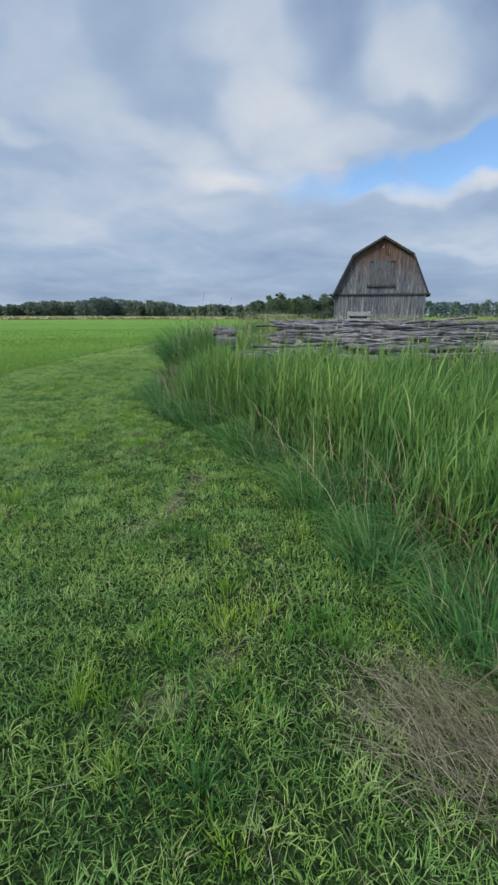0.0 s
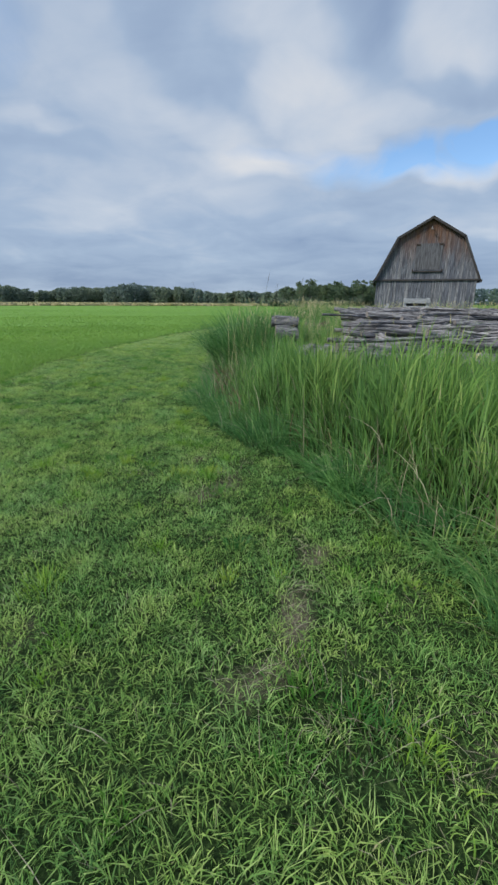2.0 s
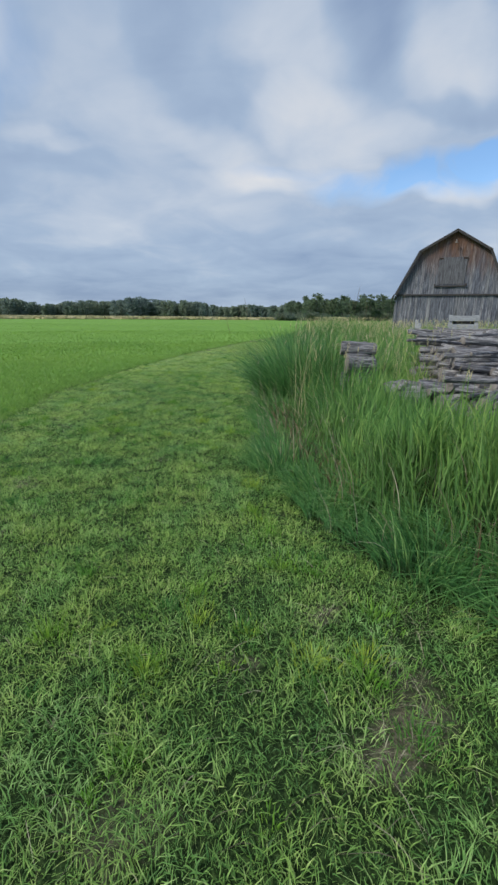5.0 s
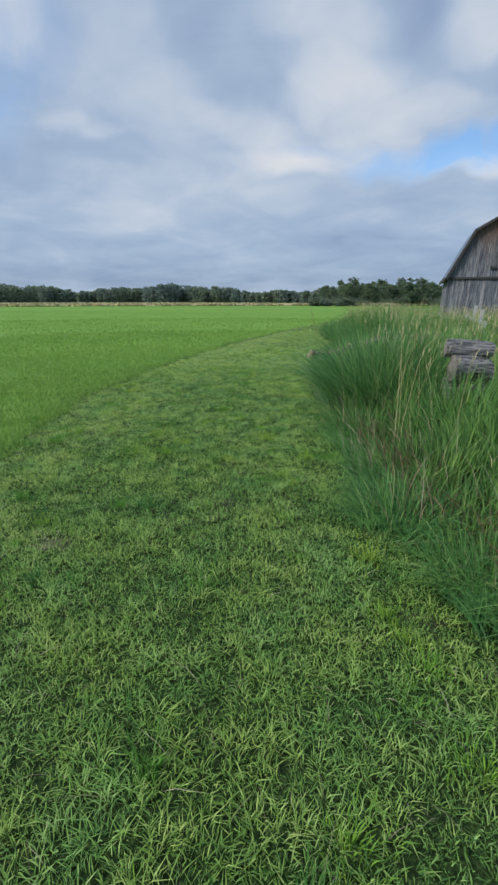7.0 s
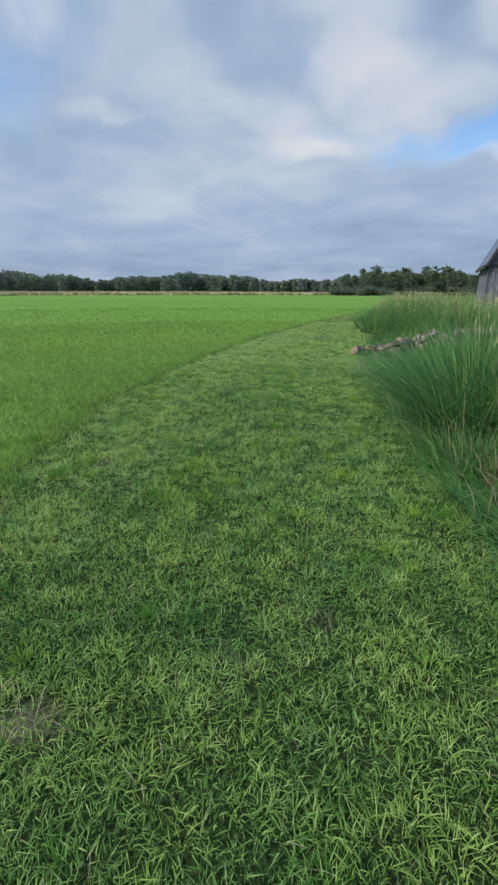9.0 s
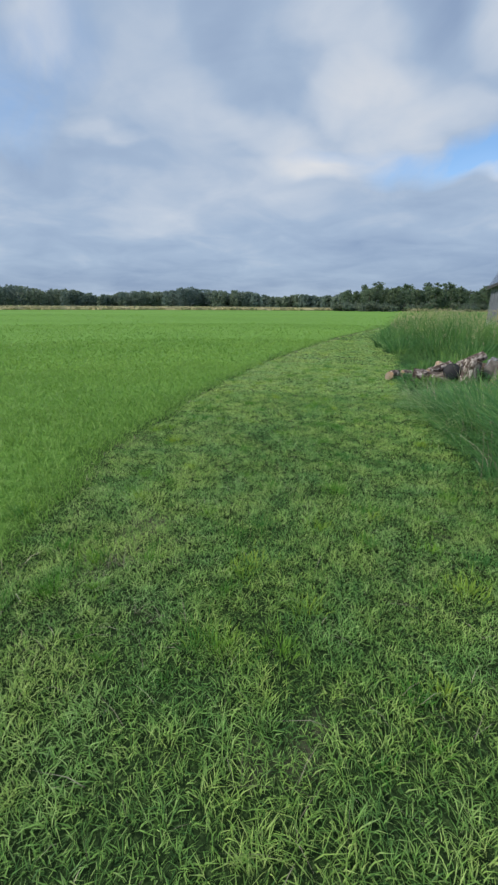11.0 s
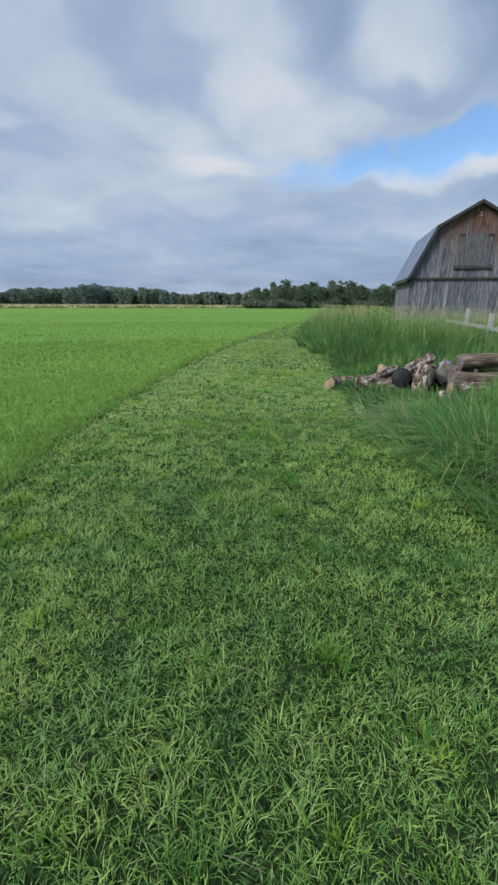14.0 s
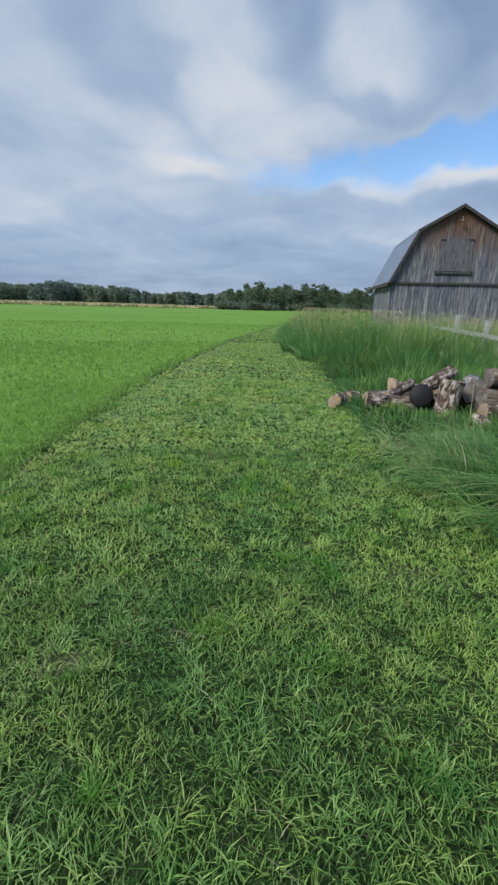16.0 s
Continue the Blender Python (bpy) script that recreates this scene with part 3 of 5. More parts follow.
    x = -0.98
    while x < 0.96:
        w = min(r.uniform(0.15, 0.21), 0.98 - x)
        part("board", box_bm(x, x + w - 0.012, FACE - 0.078, FACE - 0.063, 3.93 + r.uniform(-0.02, 0.02), 5.87), LOFT, door)
        x += w
    part("door_sill", box_bm(-1.15, 1.15, FACE - 0.15, FACE - 0.055, 3.75, 3.85, 0.015), DARKWOOD, barn, "dark timber below the loft door")
    for xx in (-1.1, 1.1):
        part("bracket", box_bm(xx - 0.05, xx + 0.05, FACE - 0.14, FACE - 0.055, 3.86, 3.98, 0.01), IRON, barn)
    for xx in (-0.85, 0.85):
        part("hinge", box_bm(xx - 0.16, xx + 0.16, FACE - 0.098, FACE - 0.08, 5.72, 5.84, 0.006), IRON, barn)
    # lamp under the peak
    lamp = part("gable_lamp", tube_bm([(0, FACE - 0.06, 7.05), (0, FACE - 0.3, 7.07), (0, FACE - 0.36, 6.95)], [0.028, 0.028, 0.03], 8), GREYCUT, barn, "small pale lamp under the peak")
    part("shade", tube_bm([(0, FACE - 0.36, 6.93), (0, FACE - 0.36, 6.86), (0, FACE - 0.36, 6.82)], [0.04, 0.1, 0.13], 12), GREYCUT, lamp)
    # corner boards
    for sgn in (-1, 1):
        part("corner_board", box_bm(sgn * WALL - 0.07, sgn * WALL + 0.07, FACE - 0.03, FACE - 0.004, 0.45, EAVE_Z - 0.11), BOARD, barn)
    return barn


build_barn()

# ---- log pile ----


def log_bms(length, r0, r1, seed, sides=10, bend=0.03, knobs=2):
    """Bark and two cut ends of a log that lies along x, from its middle."""
    q = random.Random(seed)
    steps = max(4, int(length / 0.35))
    ph = [q.uniform(0, 6.3) for _ in range(4)]
    bm = bmesh.new()
    ends = []
    prev = None
    for i in range(steps + 1):
        s = i / steps
        x = (s - 0.5) * length
        rr = r0 + (r1 - r0) * s
        cy, cz = bend * length * math.sin(s * 3.1 + ph[0]) * 0.3, bend * length * 0.15 * math.sin(s * 4 + ph[1])
        ring = []
        for j in range(sides):
            a = 2 * math.pi * j / sides
            bump = 1 + 0.16 * math.sin(2 * a + ph[2] + 2 * s) + 0.1 * math.sin(5 * a + ph[3] + 4 * s) + q.uniform(-0.1, 0.1)
            ring.append(bm.verts.new((x + (q.uniform(-0.01, 0.01) if i in (0, steps) else 0), cy + rr * bump * math.cos(a), cz + rr * bump * math.sin(a))))
        if prev:
            for j in range(sides):
                t = (j + 1) % sides
                bm.faces.new((prev[j], ring[j], ring[t], prev[t]))
        if i in (0, steps):
            ends.append([v_.co.copy() for v_ in ring])
        prev = ring
    for _ in range(knobs):
        s, a = q.uniform(0.15, 0.85), q.uniform(0.3, 2.8)
        x, rr = (s - 0.5) * length, r0 + (r1 - r0) * s
        c = Vector((x, rr * 0.8 * math.cos(a), rr * 0.8 * math.sin(a)))
        d = Vector((q.uniform(-0.4, 0.4), math.cos(a), math.sin(a))).normalized()
        tube_bm([c, c + d * rr * 0.45], [rr * 0.28, rr * 0.2], 7, bm)
    caps = []
    for ring, sgn in ((ends[0], -1), (ends[1], 1)):
        cb = bmesh.new()
        mid = sum(ring, Vector()) / len(ring)
        vs = [cb.verts.new(mid + (p - mid) * 0.985) for p in ring]
        inner = [cb.verts.new(mid + (p - mid) * 0.55 + Vector((sgn * 0.006, 0, 0))) for p in ring]
        tip = cb.verts.new(mid + Vector((sgn * 0.004, 0, 0)))
        m_ = len(ring)
        for j in range(m_):
            t = (j + 1) % m_
            cb.faces.new((vs[j], vs[t], inner[t], inner[j]) if sgn > 0 else (vs[t], vs[j], inner[j], inner[t]))
            cb.faces.new((inner[j], inner[t], tip) if sgn > 0 else (inner[t], inner[j], tip))
        caps.append(cb)
    return bm, caps


def make_log(name, length, r0, r1, seed, bark, cut, m, label, group, bend=0.03, knobs=2, category="log"):
    log = tagged(new(name), label, category, group)
    log.matrix_world = m
    bm, caps = log_bms(length, r0, r1, seed, bend=bend, knobs=knobs)
    part("bark", bm, bark, log, smooth=True)
    for cb in caps:
        part("cut_end", cb, cut, log)
    return log


def log_pile():
    q = random.Random(11)
    seed = 100
    y = 7.65
    while y < 12.7:
        top = float(np.interp(y, [7.6, 8.4, 9.4, 10.6, 11.8, 12.7], [0.85, 0.95, 1.05, 1.17, 1.24, 1.12])) + q.uniform(-0.05, 0.05)
        left = float(np.interp(y, [7.6, 8.2, 9.0, 10.3, 12.7], [0.75, 0.45, 0.6, 0.8, 1.5]))
        z = 0.0
        while z < top - 0.08:
            r0 = q.uniform(0.03, 0.075) if z > 0.4 else q.uniform(0.08, 0.14)
            r0 = min(r0, max(0.04, (top + 0.05 - z) / 2))
            length = q.uniform(2.8, 6.4)
            x0 = left + q.uniform(-0.15, 0.35) + max(0.0, z - 0.5) * q.uniform(0.2, 1.1)
            seed += 1
            make_log("old_log", length, r0 * q.uniform(0.85, 1.2), r0 * q.uniform(0.5, 0.95), seed, GREYLOG, GREYCUT,
                     pose(x0 + length / 2, y + q.uniform(-0.12, 0.12), z + r0 - 0.01, q.uniform(0, 360), q.uniform(-3.5, 3.5), q.uniform(-17, 17)),
                     "long silver-grey weathered log in a stacked pile", "logs in the weathered pile", bend=0.05, knobs=3)
            z += 2 * r0 * 0.88
        y += q.uniform(0.16, 0.25)
    for _ in range(64):
        x, y = q.uniform(1.3, 5.4), q.uniform(7.7, 12.4)
        top = float(np.interp(y, [7.6, 8.4, 9.4, 10.6, 11.8, 12.7], [0.85, 0.95, 1.05, 1.17, 1.24, 1.12]))
        seed += 1
        rr = q.uniform(0.014, 0.04)
        make_log("loose_pole", q.uniform(0.9, 2.6), rr, rr * 0.6, seed, GREYLOG, GREYCUT, pose(x, y, top + rr + 0.02, 0, q.uniform(-4, 4), q.uniform(-32, 32)),
                 "thin bare grey pole lying on the log pile", "loose poles on the pile", bend=0.12, knobs=2, category="pole")
    # broken lengths heaped on the pile's near end
    for _ in range(70):
        y = q.uniform(7.7, 12.3)
        left = float(np.interp(y, [7.6, 8.2, 9.0, 10.3, 12.7], [0.75, 0.45, 0.6, 0.8, 1.5]))
        x = left + q.uniform(0.3, 1.9)
        top = float(np.interp(y, [7.6, 8.4, 9.4, 10.6, 11.8, 12.7], [0.85, 0.95, 1.05, 1.17, 1.24, 1.12])) * min(1.0, 0.72 + 0.2 * (x - left))
        seed += 1
        rr = q.uniform(0.025, 0.07)
        make_log("broken_log", q.uniform(0.3, 0.95), rr, rr * 0.8, seed, GREYLOG, GREYCUT, pose(x, y, top + rr * 0.4, q.uniform(0, 360), q.uniform(-14, 14), q.uniform(-65, 65)),
                 "short broken grey piece of log on the pile", "broken pieces on the pile", bend=0.08, knobs=1)
    # short blocks beside the pile
    for k_, (x, y, z, ln, rr, turn) in enumerate(((-0.2, 9.5, 0.2, 0.5, 0.2, 12), (-0.25, 9.55, 0.56, 0.46, 0.17, -8), (-0.22, 9.5, 0.87, 0.42, 0.14, 6), (-0.26, 9.55, 1.09, 0.5, 0.09, -4), (0.15, 8.7, 0.2, 0.6, 0.2, 20), (0.2, 8.65, 0.56, 0.5, 0.17, 4))):
        make_log("short_log", ln, rr, rr * 0.93, 400 + k_, GREYLOG, GREYCUT, pose(x, y, z, 0, 0, turn), "short grey log block stacked in long grass", "short log blocks")


log_pile()

# ---- firewood beside the strip ----


def split_bm(length, w, seed):
    """A split billet: a wedge of a trunk along x."""
    q = random.Random(seed)
    bm = bmesh.new()
    prev = None
    steps = 6
    shape = [(-0.5, -0.35), (0.02, -0.48), (0.52, -0.3), (0.42, 0.12), (0.05, 0.48), (-0.4, 0.15)]
    for i in range(steps + 1):
        s = i / steps
        ring = [bm.verts.new(((s - 0.5) * length + q.uniform(-0.015, 0.015), w * (a + q.uniform(-0.05, 0.05)), w * (b + q.uniform(-0.05, 0.05)))) for a, b in shape]
        if prev:
            for j in range(len(ring)):
                t = (j + 1) % len(ring)
                bm.faces.new((prev[j], ring[j], ring[t], prev[t]))
        else:
            bm.faces.new(ring)
        prev = ring
    bm.faces.new(list(reversed(prev)))
    bmesh.ops.recalc_face_normals(bm, faces=bm.faces)
    return bm


def firewood():
    g = "firewood heaped in the grass"
    spec = (  # x, y, z, length, r, rx, ry, rz, bark
        (-2.06, 17.0, 0.11, 0.3, 0.11, 0, 0, 48, BIRCH, "short brown round with a pale cut end in mown grass"),
        (-1.72, 17.35, 0.1, 0.28, 0.085, 0, 0, 40, BIRCH, "small brown log end lying in grass"),
        (-1.28, 16.75, 0.13, 0.78, 0.125, 0, 3, -14, BIRCH, "log with torn pale bark and cut end"),
        (-1.1, 16.95, 0.3, 0.62, 0.09, 0, -14, 28, BIRCH, "split log with torn pale bark on the heap"),
        (-1.0, 17.4, 0.22, 0.38, 0.11, 0, -35, 75, CUT, "pale round of wood tilted on the heap"),
        (-0.66, 16.25, 0.29, 0.56, 0.19, 0, -80, 25, BIRCH, "thick log standing tilted with flaking pale bark"),
        (-0.5, 16.95, 0.46, 0.75, 0.1, 0, -22, 22, BIRCH, "split billet with flaky bark on top of the heap"),
        (0.3, 16.2, 0.33, 0.95, 0.145, 0, 0, -4, BARK, "brown log with rough bark in the heap"),
        (0.15, 15.95, 0.2, 0.95, 0.125, 0, 0, 5, BIRCH, "log with pale flaky bark at the heap's foot"),
        (0.72, 16.5, 0.62, 1.25, 0.155, 0, -4, -6, BARK, "thick dark brown log lying on the heap"),
        (0.5, 16.35, 0.12, 1.3, 0.13, 0, 0, 3, BARK, "brown log with rough bark in the heap"),
        (0.8, 16.85, 0.3, 1.4, 0.17, 0, 0, -6, BARK, "thick brown log with rough bark in the heap"),
        (0.3, 17.0, 0.14, 1.5, 0.15, 0, 0, 4, BARK, "brown log with rough bark in the heap"),
        (-0.5, 15.6, 0.1, 0.34, 0.115, 0, -12, 80, BIRCH, "short log with a pale cut end half sunk in grass"),
        (-0.75, 17.0, 0.13, 0.8, 0.13, 0, 0, 10, BARK, "brown log with rough bark in the heap"),
        (-0.12, 16.55, 0.42, 0.34, 0.17, 0, -6, 62, GREYLOG, "weathered grey log block with a bluish end"),
    )
    for i, (x, y, z, ln, rr, rx, ry, rz, bark, lab) in enumerate(spec):
        make_log("firewood_log", ln, rr, rr * 0.9, 600 + i, bark, CUT if bark in (BIRCH, CUT) else GREYCUT, pose(x, y, z, rx, ry, rz), lab, g, bend=0.02, knobs=2)
    q = random.Random(21)
    for i in range(34):
        x, y = q.uniform(-1.5, 0.5), q.uniform(16.65, 17.3)
        z = 0.12 + 0.22 * max(0.0, 1 - abs(x + 0.1)) + q.uniform(0, 0.06)
        ob = mesh_object("split_billet", split_bm(q.uniform(0.25, 0.55), q.uniform(0.07, 0.15), 700 + i), (BIRCH, CUT, BARK, BIRCH, GREYLOG)[i % 5])
        ob.matrix_world = pose(x, y, z, q.uniform(0, 360), q.uniform(-16, 16), q.uniform(-40, 60))
        tagged(ob, "split firewood billet with ragged bark in a heap", "firewood", g)
    # black round tub
    tub = tagged(new("black_tub"), "black round plastic tub tipped on its side", "tub")
    tub.matrix_world = pose(-0.9, 16.62, 0.27, 74, 10, -24)
    tub.scale = (0.78, 0.78, 0.78)
    part("shell", tube_bm([(0, 0, -0.17), (0, 0, -0.15), (0, 0, 0.0), (0, 0, 0.13), (0, 0, 0.15)], [0.12, 0.165, 0.19, 0.205, 0.19], 24), BLACK, tub, smooth=True)
    part("rim", tube_bm([(0, 0, 0.15), (0, 0, 0.165), (0, 0, 0.18)], [0.2, 0.222, 0.2], 24), BLACK, tub, smooth=True)


firewood()

# ---- white fence and rack ----


def white_fence():
    fence = tagged(new("board_fence"), "low white-painted wooden board fence in long grass", "fence")
    posts = ((6.5, 31.2), (5.8, 27.8), (4.95, 24.4), (4.66, 23.1))
    tops = (0.88, 1.37, 1.24, 0.84)
    for (x, y), top in zip(posts, tops):
        bm = box_bm(-0.075, 0.075, -0.075, 0.075, 0, top, 0.012)
        ob = part("post", bm, WHITE, fence)
        ob.matrix_world = pose(x, y, 0, 0, 0, -14)
    for (xa, ya), (xb, yb) in zip(posts, posts[1:]):
        ln = math.hypot(xb - xa, yb - ya)
        ob = part("rail", box_bm(0, ln, -0.105, -0.078, 0.68, 0.82, 0.006), WHITE, fence)
        ob.matrix_world = pose(xa, ya, 0, 0, 0, math.degrees(math.atan2(yb - ya, xb - xa)))


def white_rack():
    rack = tagged(new("slatted_rack"), "white-painted wooden rack with three boards behind logs", "rack")
    rack.matrix_world = pose(4.85, 19.0, 0, 0, 0, -6)
    for x in (-0.42, 0.42):
        part("post", box_bm(x - 0.05, x + 0.05, 0.0, 0.09, 0, 1.6, 0.01), WHITE, rack)
    for z0, z1 in ((1.4, 1.58), (1.12, 1.3), (0.7, 0.88)):
        part("board", box_bm(-0.49, 0.49, -0.032, -0.002, z0, z1, 0.006), WHITE, rack)
    part("backing", box_bm(-0.4, 0.4, 0.1, 0.13, 0.55, 1.55), DARKWOOD, rack, "dark plank backing")


white_fence()
white_rack()

# ---- trees ----


def leaves_mesh(name, centres, sizes, material, seed, flat=0.5):
    """Many small leaf sprays, each a folded pair of triangles, in one mesh."""
    q = np.random.default_rng(seed)
    n = len(centres)
    a = q.normal(size=(n, 3))
    a /= np.linalg.norm(a, axis=1)[:, None]
    b = q.normal(size=(n, 3))
    b -= (a * b).sum(1)[:, None] * a
    b /= np.linalg.norm(b, axis=1)[:, None]
    c = np.cross(a, b)
    s = sizes[:, None]
    co = np.stack([centres - a * s, centres + b * s * 0.62 + c * s * 0.2, centres + a * s * q.uniform(0.7, 1.2, (n, 1)), centres - b * s * 0.62 + c * s * 0.2], 1).astype(np.float32)
    me = bpy.data.meshes.new(name)
    idx = (np.arange(n)[:, None] * 4 + np.array([0, 1, 2, 0, 2, 3])[None]).astype(np.int32).ravel()
    me.vertices.add(n * 4)
    me.vertices.foreach_set("co", co.ravel())
    me.loops.add(n * 6)
    me.loops.foreach_set("vertex_index", idx)
    me.polygons.add(n * 2)
    me.polygons.foreach_set("loop_start", np.arange(0, n * 6, 3, dtype=np.int32))
    me.update(calc_edges=True)
    me.materials.append(material)
    return me


def make_tree(height, spread, seed, bare=0.25, label="leafy green broadleaf tree at the field's far edge", pointed=False):
    q = np.random.default_rng(seed)
    r = random.Random(seed)
    tree = tagged(new("tree"), label, "tree", "trees beyond the field")
    lean = (r.uniform(-0.4, 0.4), r.uniform(-0.4, 0.4))
    pts = [(lean[0] * (s ** 2), lean[1] * s ** 2, height * 0.93 * s) for s in (0, 0.12, 0.3, 0.5, 0.7, 0.88, 1.0)]
    rad = [0.022 * height * f for f in (1.25, 1.0, 0.85, 0.65, 0.42, 0.22, 0.06)]
    bm = tube_bm(pts, rad, 8)
    tips = [(Vector(pts[-1]), 0.4)]
    count = 15
    for i in range(count):
        s = bare + (0.95 - bare) * (i + r.random()) / count
        base = Vector((lean[0] * s * s, lean[1] * s * s, height * 0.93 * s))
        ang = i * 2.4 + r.uniform(-0.5, 0.5)
        fill = (1 - (s - bare) / (1.02 - bare)) ** (0.9 if pointed else 0.55)
        ln = spread * (0.25 + 0.75 * fill) * r.uniform(0.7, 1.1)
        tip = base + Vector((ln * math.cos(ang), ln * math.sin(ang), ln * r.uniform(0.05, 0.6)))
        midp = base.lerp(tip, 0.5) + Vector((0, 0, ln * 0.08))
        tube_bm([base, midp, tip], [0.006 * height, 0.004 * height, 0.0015 * height], 5, bm)
        tips.append((tip, ln))
        tips.append((midp, ln * 0.8))
    part("trunk", bm, TRUNK, tree, "grey tapering trunk with limbs")
    cs, sz = [], []
    for p, ln in tips:
        m_ = int(34 * r.uniform(0.7, 1.3))
        sig = 0.27 * max(ln, 0.5) * r.uniform(0.7, 1.1)
        pp = np.array(p)[None] + q.normal(size=(m_, 3)) * np.array([sig, sig, sig * 0.75])[None]
        cs.append(pp)
        sz.append(q.uniform(0.13, 0.3, m_) * (height / 8) ** 0.5)
    cs, sz = np.concatenate(cs), np.concatenate(sz)
    cs[:, 2] = np.maximum(cs[:, 2], 0.5)
    crown = new("crown", leaves_mesh("crown", cs, sz, LEAF, seed))
    crown.parent = tree
    return tree


def make_shrub(height, spread, seed):
    q = np.random.default_rng(seed)
    r = random.Random(seed)
    shrub = tagged(new("shrub"), "low grey-green willow shrub at the field's edge", "shrub", "shrubs beyond the field")
    bm = bmesh.new()
    cs, sz = [], []
    for i in range(11):
        ang, ln = i * 2.4, spread * r.uniform(0.3, 0.95)
        top = Vector((ln * math.cos(ang), ln * math.sin(ang), height * r.uniform(0.55, 0.95) * (1 - 0.35 * ln / spread)))
        tube_bm([(0.1 * math.cos(ang), 0.1 * math.sin(ang), 0), top * 0.5 + Vector((0, 0, 0.2)), top], [0.05, 0.03, 0.01], 5, bm)
        m_ = 60
        cs.append(np.array(top)[None] * q.uniform(0.45, 1.0, (m_, 1)) + q.normal(size=(m_, 3)) * np.array([0.32, 0.32, 0.26]) * spread * 0.6)
        sz.append(q.uniform(0.18, 0.36, m_))
    part("stems", bm, TRUNK, shrub)
    cs, sz = np.concatenate(cs), np.concatenate(sz)
    cs[:, 2] = np.abs(cs[:, 2]) + 0.05
    crown = new("crown", leaves_mesh("crown", cs, sz, SHRUB, seed))
    crown.parent = shrub
    return shrub


def plant_woods():
    r = random.Random(5)
    kinds = [make_tree(8.0, 2.3, 31), make_tree(7.4, 2.6, 32, 0.2), make_tree(8.6, 1.9, 33, 0.3), make_tree(7.0, 2.9, 34, 0.15), make_tree(8.2, 2.1, 35, 0.22, pointed=True), make_tree(9.2, 2.4, 36, 0.34)]
    spots = []
    # the block of wood ahead: front edge, then ranks behind
    for rank, (y, n) in enumerate(((146, 26), (152, 26), (159, 26), (168, 24))):
        for i in range(n):
            az = -0.012 + 0.335 * (i + r.uniform(0.1, 0.9)) / n
            spots.append((y * az + r.uniform(-1, 1), y + r.uniform(-2.5, 2.5)))
    used = set()
    for i, (x, y) in enumerate(spots):
        az = x / y
        kind = i % len(kinds) if r.random() < 0.6 else r.randrange(len(kinds))
        s = r.uniform(0.78, 1.0)
        if az < 0.02:
            s *= 0.82
        if 0.095 < az < 0.125:
            s *= 1.05
        if 0.135 < az < 0.15:
            s *= 0.8
        if az > 0.22:
            s *= 0.9
        m = pose(x, y, 0, 0, 0, r.uniform(0, 360))
        if kind not in used:
            used.add(kind)
            kinds[kind].scale = (s, s, s)
            kinds[kind].matrix_basis = m @ Matrix.Diagonal((s, s, s, 1))
            continue
        t = copy_thing(kinds[kind], m)
        t.scale = (s, s, s)
    bushes = [make_shrub(2.6, 2.3, 51), make_shrub(2.2, 2.7, 52), make_shrub(3.1, 2.0, 53)]
    first = 0
    for i in range(40):
        az = -0.03 + 0.33 * (i + r.random()) / 40
        y = 133 + 12 * r.random() + (6 if az > 0.1 else 0)
        m = pose(az * y, y, 0, 0, 0, r.uniform(0, 360))
        s = r.uniform(0.7, 1.05)
        if first < 3:
            bushes[first].matrix_basis = m
            first += 1
            continue
        t = copy_thing(bushes[i % 3], m)
        t.scale = (s, s, s)


plant_woods()


def far_wood(name, a0, a1, dist, height, count, seed, label, fleck=0.9):
    """A long belt of wood far off, as one mass of leaf sprays in tree-shaped heaps."""
    q = np.random.default_rng(seed)
    cs, sz = [], []
    for i in range(count):
        a = a0 + (a1 - a0) * (i + q.random()) / count
        d = dist(a) + q.uniform(0, 26)
        h = height(a) * q.uniform(0.78, 1.06)
        w = h * q.uniform(0.26, 0.42)
        m_ = 150
        t = q.uniform(0.02, 1, m_) ** 0.8
        rr = w * np.sqrt(np.clip(1.05 - ((t - 0.45) / 0.58) ** 2, 0.02, 1)) * q.uniform(0.3, 1.0, m_)
        an = q.uniform(0, 2 * np.pi, m_)
        cs.append(np.stack([d * np.sin(a) + rr * np.cos(an), d * np.cos(a) + rr * np.sin(an), t * h], 1))
        sz.append(q.uniform(0.45, 1.0, m_) * fleck)
    me_ = leaves_mesh(name, np.concatenate(cs), np.concatenate(sz), HAZED_LEAF, seed)
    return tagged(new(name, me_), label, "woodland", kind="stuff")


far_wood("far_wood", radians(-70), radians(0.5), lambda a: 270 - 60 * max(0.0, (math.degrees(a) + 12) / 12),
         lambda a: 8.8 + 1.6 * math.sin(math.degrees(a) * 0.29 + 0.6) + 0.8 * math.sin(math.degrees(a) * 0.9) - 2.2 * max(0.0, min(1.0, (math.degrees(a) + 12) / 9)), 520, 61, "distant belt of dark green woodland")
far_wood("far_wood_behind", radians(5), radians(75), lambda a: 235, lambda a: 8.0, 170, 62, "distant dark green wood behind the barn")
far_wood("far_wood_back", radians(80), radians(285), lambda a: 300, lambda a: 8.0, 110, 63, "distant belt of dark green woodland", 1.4)

